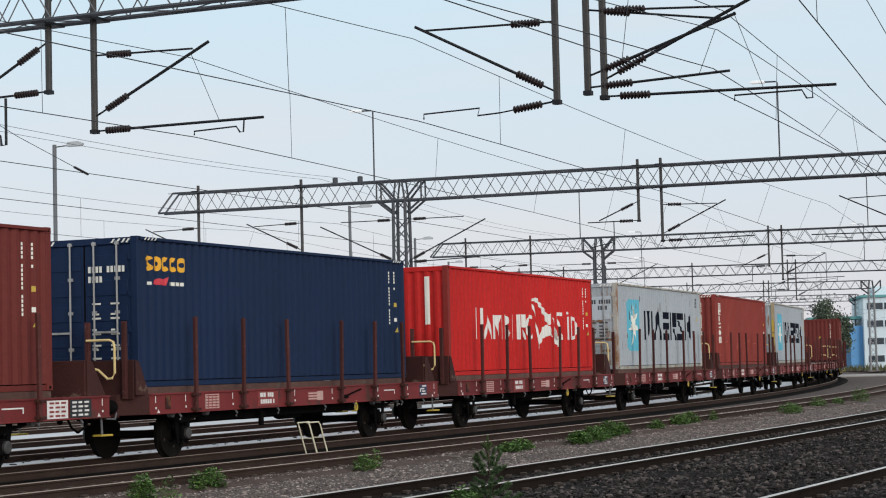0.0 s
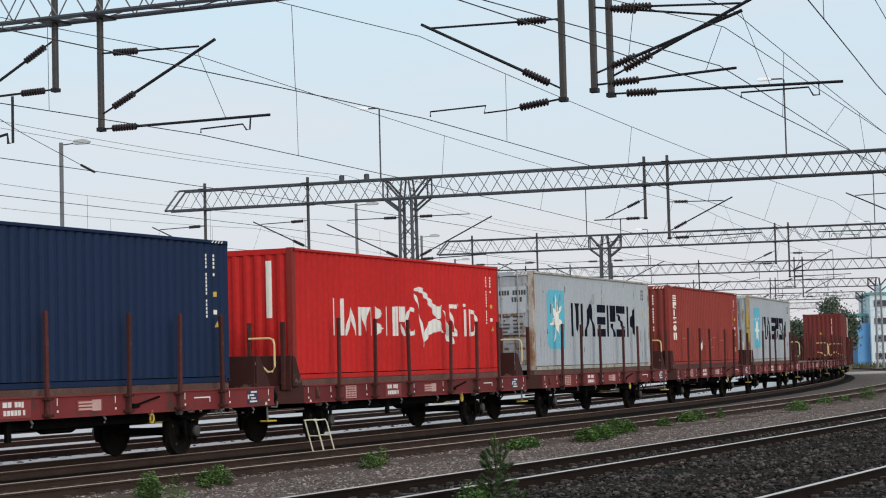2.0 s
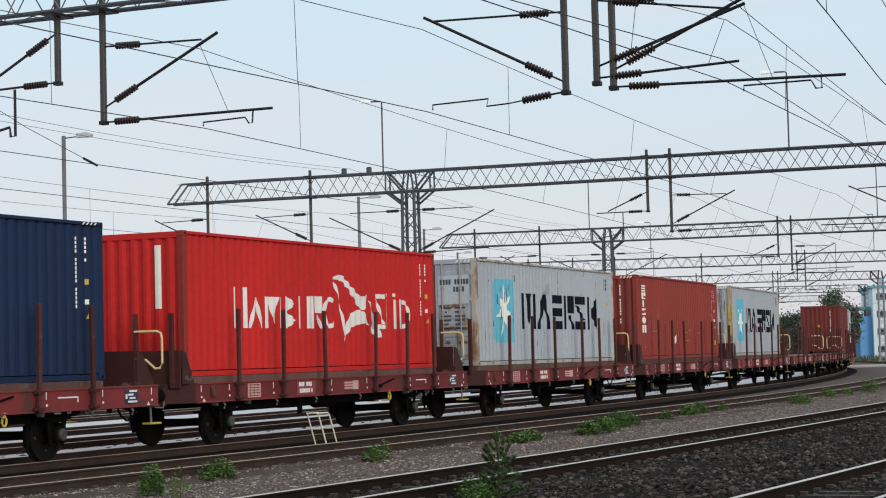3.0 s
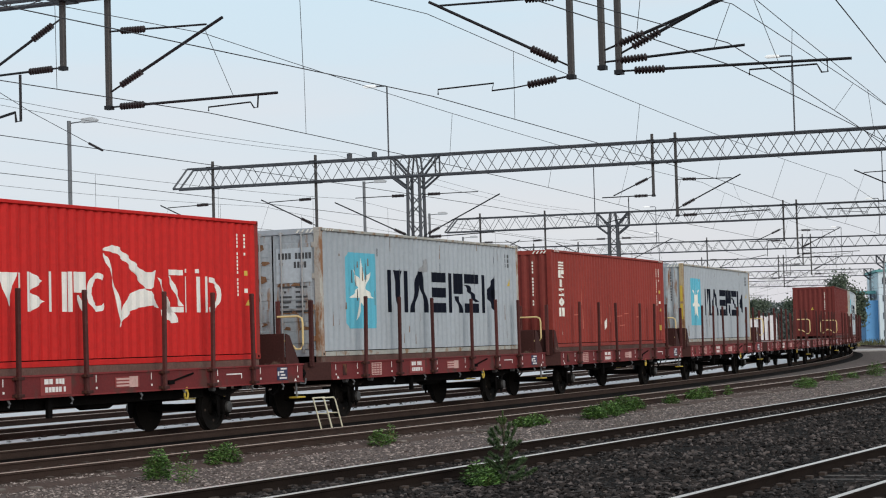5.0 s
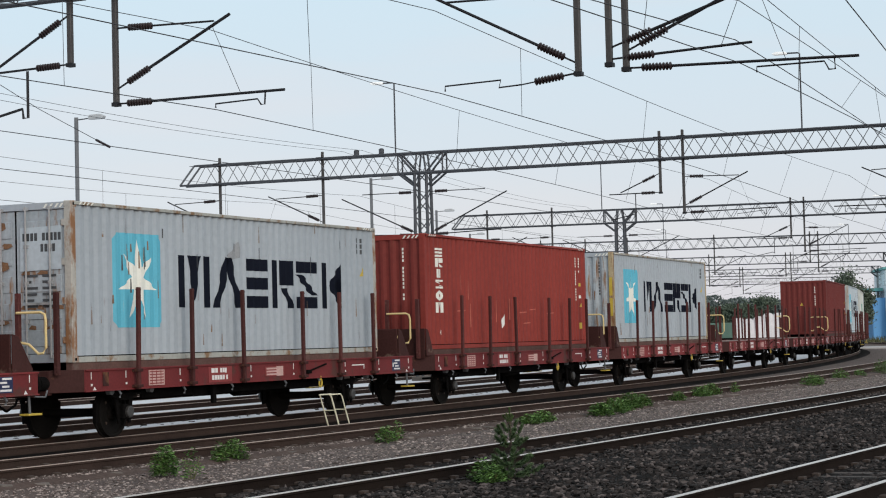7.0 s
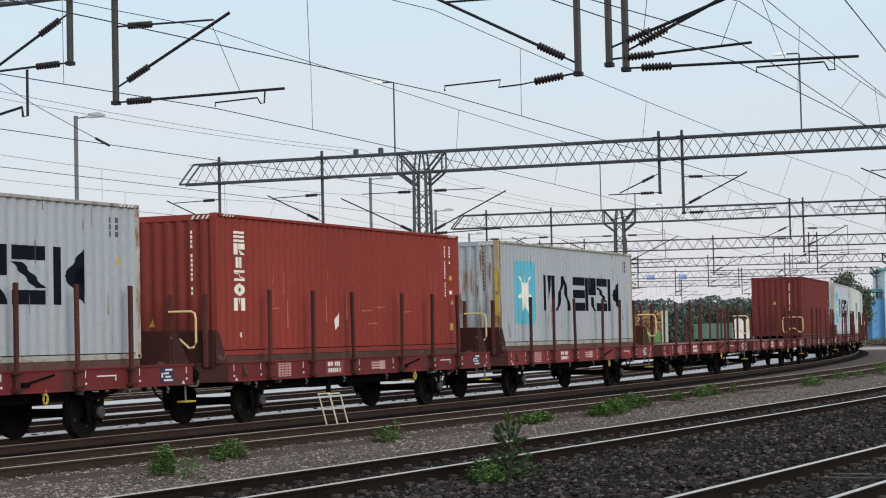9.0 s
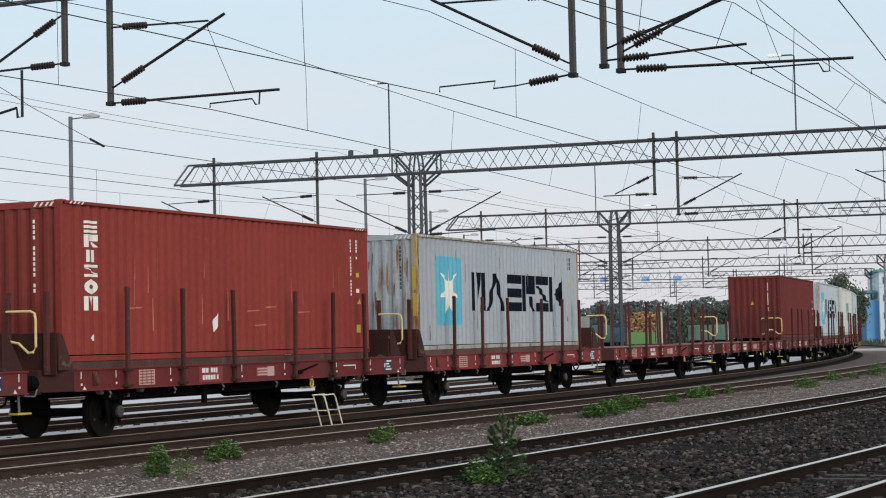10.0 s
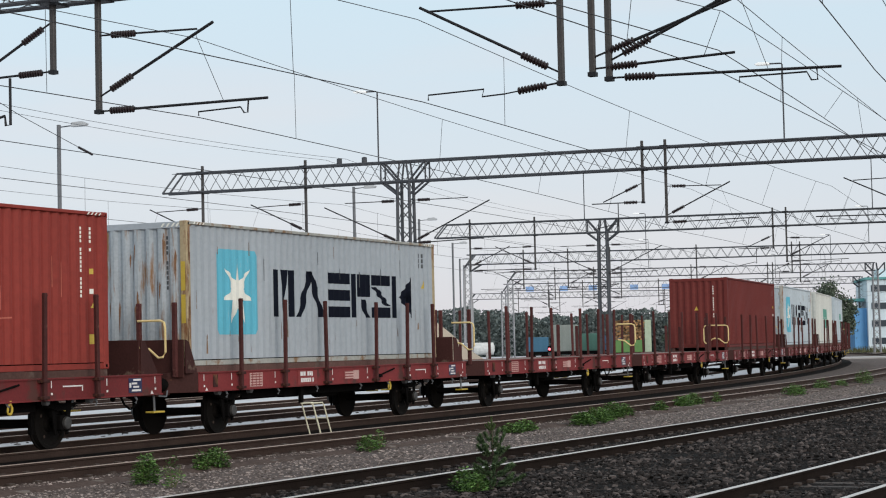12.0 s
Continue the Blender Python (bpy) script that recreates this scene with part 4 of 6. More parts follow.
def make_red():
    c, z0 = container("bright red forty-foot container with a white house mark", (P_RED, P_RED), rusty_posts=P_REDPOST)
    house_mark(c, z0, [(k, u0, u1, 0.97, b1, 0.105) for k, u0, u1, b1 in (
        ("pair", 1.97, 2.53, 1.82), ("peak", 2.63, 3.22, 1.62), ("wedge", 3.32, 4.06, 1.64), ("post", 4.20, 4.72, 1.66), ("pair", 4.85, 5.36, 1.68), ("flag", 5.45, 5.95, 1.69), ("bow", 6.02, 6.68, 1.69),
        ("fold", 8.70, 9.22, 1.80), ("dots", 9.29, 9.85, 1.68), ("sail", 10.05, 10.66, 1.69))], P_LOGOW, "white worn shape of the house mark")
    polys = [((6.48, 2.12), (6.83, 2.22), (7.03, 2.18), (7.30, 2.04), (7.60, 1.88), (7.87, 1.74), (8.10, 1.73), (8.32, 1.78), (8.24, 1.49), (8.09, 1.41), (7.87, 1.43), (7.62, 1.66), (7.30, 1.88), (6.95, 2.06), (6.60, 2.10)),
             ((7.00, 0.68), (7.06, 0.90), (7.30, 1.26), (7.55, 1.37), (7.86, 1.42), (8.10, 1.37), (8.28, 1.20), (8.36, 1.05), (8.15, 1.10), (7.64, 1.05), (7.39, 0.98), (7.15, 0.80)),
             ((6.48, 2.12), (6.68, 1.98), (6.90, 1.47), (7.06, 1.15), (7.04, 0.78), (6.98, 0.92), (6.92, 1.28), (6.72, 1.75)),
             ((8.34, 1.64), (8.44, 1.60), (8.68, 1.22), (9.07, 0.78), (8.85, 0.76), (8.42, 0.90), (8.40, 1.02), (8.61, 0.98), (8.86, 0.90), (8.56, 1.22))]
    mark(c, "bird_mark", polys, z0, P_LOGOW, "white winged emblem")
    rear_codes(c, z0, P_STAR)
    mark(c, "code_strip", [rect(0.55, 0.68, 1.36, 2.62)], z0, P_STAR, "white strip of code bars", end=True)
    return c


def make_brown(label="brick red forty-foot container with white marks", mat=P_BROWN, column=True):
    c, z0 = container(label, (mat, mat), end_mat=P_BROWNEND if column else None)
    if column:
        house_mark(c, z0, [("bars", 0.76, 1.12, 2.33, 2.55, 0.05), ("flag", 0.76, 1.14, 2.07, 2.30, 0.09), ("pair", 0.80, 1.06, 1.80, 2.02, 0.08), ("fold", 0.76, 1.12, 1.53, 1.75, 0.05),
                           ("ring", 0.76, 1.12, 1.21, 1.49, 0.09), ("wedge", 0.74, 1.12, 0.92, 1.18, 0.09)], P_STAR, "small white block of the house mark")
        mark(c, "small_arrow", [((0.86, 0.42), (1.04, 0.36), (1.04, 0.49))], z0, P_STAR)
        mark(c, "scuff", [((5.2, 0.72), (5.36, 0.9), (5.34, 0.62), (5.24, 0.5))], z0, P_LOGOW, "bare white scuff")
        rs = random.Random(21)
        for i in range(20):
            u, b, ln = rs.uniform(1.2, 10.8), rs.uniform(0.5, 1.6), rs.uniform(0.12, 0.7)
            mark(c, "scratch", [((u, b), (u + 0.03, b), (u + 0.022, b + ln), (u + 0.008, b + ln))], z0, P_SCRATCH)
        for u, b in ((2.1, 0.95), (6.6, 0.92), (6.9, 0.62), (7.3, 1.0), (8.8, 0.9)):
            mark(c, "scrape", [((u, b), (u + 0.5, b + 0.02), (u + 0.5, b + 0.045), (u, b + 0.03))], z0, P_SCRATCH)
        mark(c, "sticker", [rect(11.64, 11.76, 0.46, 0.64)], z0, M_SAFETY, "yellow sticker")
    rear_codes(c, z0, P_STAR)
    code_column(c, z0, 0.60, 2.55, 14, P_STAR, 0.065, end=True)
    if column:
        hazard(c, z0)
    triangle(c, z0, -0.1 if not column else -0.35, 1.55 if not column else 0.62, 0.17, end=True)
    return c


WAGON_PITCH, S_FIRST = 14.928, 30 - 1.323 - 2 * 14.928


def door_marks(c, z0):
    mark(c, "repainted_panel", [((0.10, 1.66), (1.00, 1.68), (1.01, 2.46), (0.11, 2.44))], z0, P_PALEBLUE, "cleaner repainted panel", flat=True, end=True, lift=0.0005)
    rs = random.Random(31)
    for i in range(11):
        u, b, w, hh = rs.uniform(-0.98, -0.30), rs.uniform(0.3, 2.45), rs.uniform(0.2, 0.42), rs.uniform(0.04, 0.15)
        mark(c, "rust_stain", [((u, b), (u + w * 0.5, b - 0.03), (u + w, b + 0.02), (u + w * 0.9, b + hh), (u + w * 0.3, b + hh * 1.2))], z0, P_RUSTY, "brown rust stain", flat=True, end=True, lift=0.001)
    for i in range(8):
        u, b, w = rs.uniform(0.05, 0.75), rs.choice((0.28, 0.62, 0.98, 1.60)), rs.uniform(0.15, 0.3)
        mark(c, "rust_stain", [((u, b), (u + w, b - 0.02), (u + w, b + 0.05), (u + w * 0.4, b + 0.07))], z0, P_RUSTY, "brown rust stain", flat=True, end=True, lift=0.0012)
    polys = [rect(0.16 + 0.085 * i, 0.225 + 0.085 * i, 2.20, 2.34) for i in range(10) if i != 4] + [rect(0.55 + 0.085 * i, 0.61 + 0.085 * i, 2.00, 2.14) for i in range(4)]
    mark(c, "code_column", polys, z0, P_GREYMARK, "dark code bars on the door", flat=True, end=True, lift=0.002)
    polys = [rect(a, a + w, b, b + 0.045) for b, w in zip(np.arange(1.0, 1.6, 0.11), (0.3, 0.22, 0.28, 0.3, 0.16, 0.3)) for a in (0.18, 0.58)]
    mark(c, "data_table", polys, z0, P_GREYMARK, "rows of dark data bars on the door", flat=True, end=True, lift=0.002)
    mark(c, "blue_badge", [rect(-0.80, -0.42, 1.72, 2.10)], z0, P_CYAN, "small blue badge", flat=True, end=True, lift=0.002)
    mark(c, "badge_star", star(-0.61, 1.91, 0.14, 0.055), z0, P_STAR, flat=True, end=True, lift=0.004)


cargo = {0: make_brown("deep maroon forty-foot container with white codes", P_DEEP, False), 1: make_blue(), 2: make_red()}
cargo[3], z_ = grey_star_box("pale grey rust-stained container with a white star mark and double doors", True, P_GREYEND)
door_marks(cargo[3], z_)
mark(cargo[3], "grey_patch", [((5.46, 2.06), (5.60, 1.98), (5.92, 2.03), (5.94, 2.20), (5.87, 2.36), (5.70, 2.24))], z_, P_PATCH, "bare grey paint patch")
cargo[4] = make_brown()
cargo[5], z_ = grey_star_box("pale grey container with a star mark and a rusty front frame", False, P_GREYEND, posts=P_OCHRE)
rs = random.Random(77)
for i in range(22):
    u, top, ln, w = rs.uniform(-1.0, 0.95), rs.uniform(1.2, 2.72), rs.uniform(0.25, 0.8), rs.uniform(0.02, 0.055)
    mark(cargo[5], "rust_streak", [((u + w * 0.4, top - ln), (u + w * 0.7, top - ln * 0.6), (u + w, top - ln * 0.2), (u + w * 0.6, top), (u + w * 0.1, top - ln * 0.25), (u + w * 0.15, top - ln * 0.7))], z_, P_RUSTY, "brown rust streak", end=True, lift=0.005)
for i in range(12):
    top, ln = rs.uniform(0.5, 2.75), rs.uniform(0.15, 0.6)
    u = rs.uniform(0.0, 0.10)
    mark(cargo[5], "rust_streak", [((u, top - ln), (u + 0.03, top - ln), (u + 0.04, top), (u, top + 0.03))], z_, P_RUSTY, "brown rust streak", flat=True, x_face=CW / 2 - 0.003, lift=0.002)
code_column(cargo[5], z_, 0.72, 2.6, 12, P_GREYMARK, 0.07, end=True)
mark(cargo[5], "yellow_strip", [rect(1.08, 1.18, 1.50, 2.08), rect(1.08, 1.18, 0.85, 1.42)], z_, M_SAFETY, "yellow strip", end=True, flat=True, lift=0.011)
cargo[8] = make_brown("deep maroon container behind two empty wagons", P_DEEP, False)
cargo[9], z_ = grey_star_box("pale blue-grey container with a star mark", True, side=P_PALEBLUE)
cargo[10], z_ = container("cream container with a faded green mark", (P_CREAM, P_CREAM))
mark(cargo[10], "house_mark", [rect(5.2, 7.9, 1.5, 2.0), rect(5.6, 7.5, 0.9, 1.4), rect(4.9, 8.2, 1.42, 1.48)], z_, P_GREENMARK, "faded green mark")
cargo[11], z_ = container("pale grey container with a faded green mark", (P_PALEBLUE, P_PALEBLUE))
mark(cargo[11], "house_mark", [rect(7.2, 9.4, 1.5, 1.9), rect(7.6, 9.0, 0.95, 1.4)], z_, P_GREENMARK, "faded green mark")

wagons = {0: build_wagon(), 3: build_wagon(False), 6: build_wagon(False, False, False, 0.33, False), 7: build_wagon(False, False, False, 0.33), 8: build_wagon(False, True, True, 0.30)}
for k in (1, 2, 4, 5, 9, 10, 11):
    wagons[k] = copy_thing(wagons[0], pose(0, 0, 0))
wagons[12] = copy_thing(wagons[6], pose(0, 0, 0))
face_ = HALF + 0.060
for name, y0, y1, mat, inner, label in (("side_table", 11.72, 12.34, M_WHITE, M_CLEANRED, "white table of load figures"), ("side_plate", 12.40, 13.06, M_BLACKP, M_WHITE, "black plate with pale bars")):
    pan = part(name, box(bmesh.new(), face_, y0, SILL - 0.37, face_ + 0.004, y1, SILL - 0.05), mat, wagons[0], label)
    for i in range(4):
        for q in range(3):
            a = y0 + 0.07 + q * (y1 - y0 - 0.1) / 3
            part("table_bar", box(bmesh.new(), face_ + 0.004, a, SILL - 0.34 + 0.075 * i, face_ + 0.007, a + 0.11 + 0.03 * ((i + q) % 2), SILL - 0.305 + 0.075 * i), inner, pan)
for k in (6, 7, 12):
    tagged(wagons[k], "empty oxide red two-axle flat wagon with steel stakes")


# ---- overhead line ----
Z_LOW, Z_TOP, WIDE = 9.24, 10.12, 0.62
M_SIGN = material("blue_sign_face", (0.22, 0.36, 0.62), 0.5, vary=0.08)
M_LAMP = material("lamp_glass_lit", (0.75, 0.76, 0.76), 0.3, vary=0.05, bump=0, emit=(0.25, 0.25, 0.24))
M_LAMPOFF = material("dull_lamp_glass", (0.42, 0.43, 0.44), 0.4, vary=0.05, bump=0)


def lacing(bm, a, b, lo, hi, step, put, r=0.022):
    """Zigzag bars between two chords from a to b; put(u, v) gives the place."""
    n = max(2, int(round((b - a) / step)))
    for i in range(n):
        u0, u1 = a + (b - a) * i / n, a + (b - a) * (i + 1) / n
        v0, v1 = (lo, hi) if i % 2 == 0 else (hi, lo)
        tube(bm, (put(u0, v0), put(u1, v1)), r, 4, False)
    return bm


def lattice_mast(g, d, top, wide=0.55, bracket=True, mat=None):
    mat = mat or M_GALV
    m = part("mast", bmesh.new(), mat, g, "galvanised lattice mast")
    bm = bmesh.new()
    w0, w1 = wide / 2 * 1.25, wide / 2
    for sx in (-1, 1):
        for sy in (-1, 1):
            tube(bm, ((d + sx * w0, sy * w0, 0.0), (d + sx * w1, sy * w1, top)), 0.075, 4)
    bm.to_mesh(m.data)
    bm.free()
    bm = bmesh.new()
    for sy in (-1, 1):
        lacing(bm, 0.3, top, -sy * w1 * 1.1, sy * w1 * 1.1, 0.62, lambda u, v: (d + v, sy * w1 * 1.1, u), 0.026)
    for sx in (-1, 1):
        lacing(bm, 0.3, top, -sx * w1 * 1.1, sx * w1 * 1.1, 0.62, lambda u, v: (d + sx * w1 * 1.1, v, u), 0.022)
    tagged(part("mast_lacing", bm, mat, m), kind="stuff")
    part("mast_foot", box(bmesh.new(), d - 0.55, -0.55, -0.1, d + 0.55, 0.55, 0.25), M_KERB, m, "concrete foot", bevel=0.03)
    if bracket:
        bm = bmesh.new()
        for sx in (-1, 1):
            for sy in (-1, 1):
                tube(bm, ((d + sx * w1, sy * w1, top - 0.6), (d + sx * 1.05, sy * w1, Z_LOW)), 0.05, 4)
                tube(bm, ((d + sx * w1, sy * w1, top - 0.1), (d + sx * 0.15, sy * w1, Z_TOP)), 0.045, 4)
                tube(bm, ((d + sx * 1.05, sy * w1, Z_LOW), (d + sx * 1.05, sy * w1, Z_TOP)), 0.04, 4)
                tube(bm, ((d + sx * 1.05, sy * w1, Z_TOP), (d + sx * w1, sy * w1, Z_LOW)), 0.05, 4)
        tagged(part("mast_bracket", bm, M_GALV, m), kind="stuff")
    return m


def insulator(bm, a, b, r=0.075, n=9):
    """A ribbed rod from a to b."""
    a, b = Vector(a), Vector(b)
    ln = (b - a).length
    prof = [(0, 0.03)]
    for i in range(n):
        u = ln * (i + 0.1) / n
        prof += [(u, 0.04), (u + ln * 0.25 / n, r), (u + ln * 0.55 / n, r), (u + ln * 0.85 / n, 0.04)]
    prof.append((ln, 0.03))
    return lathe(bm, prof, a, b - a, 8)


def bracket_arm(post, points, r, name, with_insulator=True, thin=0.014):
    """One tube of a cantilever, from the post outwards, with its insulator by the post."""
    a, b = Vector(points[0]), Vector(points[-1])
    way = (b - a).normalized()
    if with_insulator:
        p, q = a + way * 0.26, a + way * 0.84
        part("insulator", insulator(bmesh.new(), p, q), M_INSUL, post, "brown ribbed insulator")
        part("tube_stub", tube(bmesh.new(), (a, p), 0.02, 6), M_TUBE, post)
        bm = tube(bmesh.new(), (q, b), r, 6)
    else:
        bm = tube(bmesh.new(), points, r, 6)
    part(name, bm, M_TUBE, post)


def drop_post(g, d, bottom, top=10.45, mat=None):
    bm = box(bmesh.new(), d - 0.055, -0.055, bottom, d + 0.055, 0.055, top)
    post = part("drop_post", bm, mat or M_DROP, g, "brown-grey steel drop post", bevel=0.012)
    bm = box(bmesh.new(), d - 0.075, -0.075, bottom, d + 0.075, 0.075, bottom + 0.08)
    box(bm, d - 0.17, -0.36, Z_LOW - 0.06, d + 0.17, 0.36, Z_LOW + 0.0)
    box(bm, d - 0.17, -0.36, Z_TOP - 0.0, d + 0.17, 0.36, Z_TOP + 0.06)
    tagged(part("post_clamp", bm, M_TUBE, post), kind="stuff")
    return post


def cantilever(g, d, bottom, way, reach=2.35, over=3.9, arm=True):
    """A drop post with the usual bracket; way is +1 towards the eye's side, -1 away."""
    post, y = drop_post(g, d, bottom), 0.0
    bracket_arm(post, ((d, y, bottom + 1.58), (d + way * reach, y, bottom + 1.52)), 0.022, "top_tube")
    bracket_arm(post, ((d, y, bottom + 0.34), (d + way * (reach + 0.38), y, bottom + 1.65)), 0.030, "diagonal_tube")
    bracket_arm(post, ((d, y, bottom + 0.05), (d + way * over, y, bottom + 0.10)), 0.026, "lower_tube")
    if arm:
        e = d + way * (over - 0.45)
        bracket_arm(post, ((e, y, bottom + 0.09), (e, y, bottom - 0.16), (e - way * 0.06, y, bottom - 0.14), (e - way * 0.10, y, bottom + 0.0), (e - way * 1.2, y, bottom - 0.10), (e - way * 1.2, y, bottom - 0.20)), 0.014, "steady_arm", False)
    bracket_arm(post, ((d + way * reach, y, bottom + 1.40), (d + way * (reach + 0.5), y, bottom + 0.10)), 0.005, "stay_wire", False)
    return post


def mast_lamp(g, d, z=13.3):
    lamp = part("lamp_pole", tube(bmesh.new(), ((d, 0, Z_TOP), (d, 0, z), (d - 0.08, 0, z + 0.04), (d - 0.55, 0, z + 0.05)), 0.035, 6), M_GALV, g, "thin lamp pole on the beam")
    bm = bmesh.new()
    prism(bm, ((-0.5, 0.0), (-1.05, 0.0), (-1.15, 0.06), (-1.0, 0.13), (-0.55, 0.11)), 0.24, lambda a, b, c: (d + a, c - 0.12, z + b))
    part("lamp_head", bm, M_LAMP, lamp, "pale street lamp head", bevel=0.02)


def gantry(s, left, right, masts, left_leg=False, far=False):
    g = thing("overhead_gantry", "galvanised lattice gantry over the tracks", "gantry", "overhead line gantries", at=stand(s))
    h = WIDE / 2
    for sy in (-1, 1):
        for z, cut in ((Z_LOW, 0.0), (Z_TOP, 0.75)):
            a = left + (0.0 if left_leg else cut)
            part("beam_chord", tube(bmesh.new(), ((a, sy * h, z), (right, sy * h, z)), 0.052, 6), M_GALV, g)
        bm = lacing(bmesh.new(), left + 0.8 + 0.14 * (sy > 0), right, Z_LOW, Z_TOP, 0.56, lambda u, v: (u, sy * h, v), 0.017)
        tube(bm, ((left, sy * h, Z_LOW), (left + 0.75, sy * h, Z_TOP)), 0.05, 4)
        tagged(part("beam_lacing", bm, M_GALVL, g), kind="stuff")
    for z in (Z_LOW, Z_TOP):
        tagged(part("flat_lacing", lacing(bmesh.new(), left + 0.5, right, -h, h, 1.1, lambda u, v: (u, v, z), 0.014), M_GALVL, g), kind="stuff")
    for d in masts:
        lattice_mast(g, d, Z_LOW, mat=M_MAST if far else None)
    if left_leg:
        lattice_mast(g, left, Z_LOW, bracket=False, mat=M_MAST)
        bm = bmesh.new()
        for sy in (-1, 1):
            tube(bm, ((left - 0.3, sy * h, Z_LOW - 0.35), (left + 0.6, sy * h, Z_TOP)), 0.05, 4)
            tube(bm, ((left + 0.3, sy * h, Z_LOW - 0.6), (left + 1.3, sy * h, Z_LOW)), 0.05, 4)
        part("knee_brace", bm, M_GALV, g)
    return g


GANTRIES = {}
g1 = GANTRIES[15.8] = gantry(15.8, -25.0, 21.0, (-13.3, 21.0))
Y1 = 0.0
post = drop_post(g1, -2.18, 7.74)
bracket_arm(post, ((-2.2, Y1, 8.84), (-4.6, Y1, 7.55 + 0.02)), 0.030, "diagonal_tube")
bracket_arm(post, ((-2.2, Y1, 7.80), (-4.9, Y1, 7.74)), 0.026, "lower_tube")
bracket_arm(post, ((-3.28, Y1, 7.74), (-3.28, Y1, 6.75), (-3.4, Y1, 6.75), (-3.42, Y1, 6.95), (-4.6, Y1, 6.72)), 0.03, "steady_arm", False)
post = drop_post(g1, -1.06, 6.83)
bracket_arm(post, ((-1.0, Y1, 8.45), (1.30, Y1, 8.39)), 0.022, "top_tube")
bracket_arm(post, ((-1.0, Y1, 7.20), (1.68, Y1, 8.50)), 0.032, "diagonal_tube")
bracket_arm(post, ((-1.05, Y1, 6.88), (2.90, Y1, 6.88)), 0.030, "lower_tube")
bracket_arm(post, ((2.46, Y1, 6.86), (2.44, Y1, 6.62), (2.36, Y1, 6.62), (2.28, Y1, 6.74), (1.31, Y1, 6.71), (1.31, Y1, 6.63)), 0.017, "steady_arm", False)
bracket_arm(post, ((1.33, Y1, 8.38), (1.28, Y1, 8.25), (1.89, Y1, 6.90)), 0.006, "stay_wire", False)
post = drop_post(g1, 9.09, 6.65)
bracket_arm(post, ((9.05, Y1, 8.20), (6.42, Y1, 8.27)), 0.022, "top_tube")
bracket_arm(post, ((9.05, Y1, 6.90), (6.24, Y1, 8.36)), 0.032, "diagonal_tube")
bracket_arm(post, ((9.05, Y1, 6.71), (7.95, Y1, 6.58)), 0.014, "steady_rod")
bracket_arm(post, ((7.95, Y1, 6.58), (7.49, Y1, 6.56), (7.53, Y1, 6.70), (6.38, Y1, 6.67), (6.38, Y1, 6.57)), 0.016, "steady_arm", False)
post = drop_post(g1, 9.70, 6.77)
bracket_arm(post, ((9.72, Y1, 8.35), (12.26, Y1, 7.95)), 0.022, "top_tube")
bracket_arm(post, ((9.72, Y1, 7.12), (12.52, Y1, 8.02)), 0.032, "diagonal_tube")
bracket_arm(post, ((9.72, Y1, 6.91), (12.38, Y1, 7.00)), 0.026, "lower_tube")
bracket_arm(post, ((12.13, Y1, 7.75), (11.82, Y1, 7.0)), 0.006, "stay_wire", False)
post = drop_post(g1, 10.02, 6.66)
bracket_arm(post, ((10.0, Y1, 8.32), (12.50, Y1, 8.15)), 0.022, "top_tube")
bracket_arm(post, ((10.05, Y1, 7.04), (12.85, Y1, 8.28)), 0.032, "diagonal_tube")
bracket_arm(post, ((10.05, Y1, 6.72), (14.27, Y1, 6.60)), 0.028, "lower_tube")
bracket_arm(post, ((13.84, Y1, 6.60), (13.85, Y1, 6.40), (13.74, Y1, 6.40), (13.66, Y1, 6.55), (12.45, Y1, 6.55), (12.45, Y1, 6.45)), 0.017, "steady_arm", False)
bracket_arm(post, ((12.48, Y1, 8.05), (12.98, Y1, 6.64)), 0.006, "stay_wire", False)

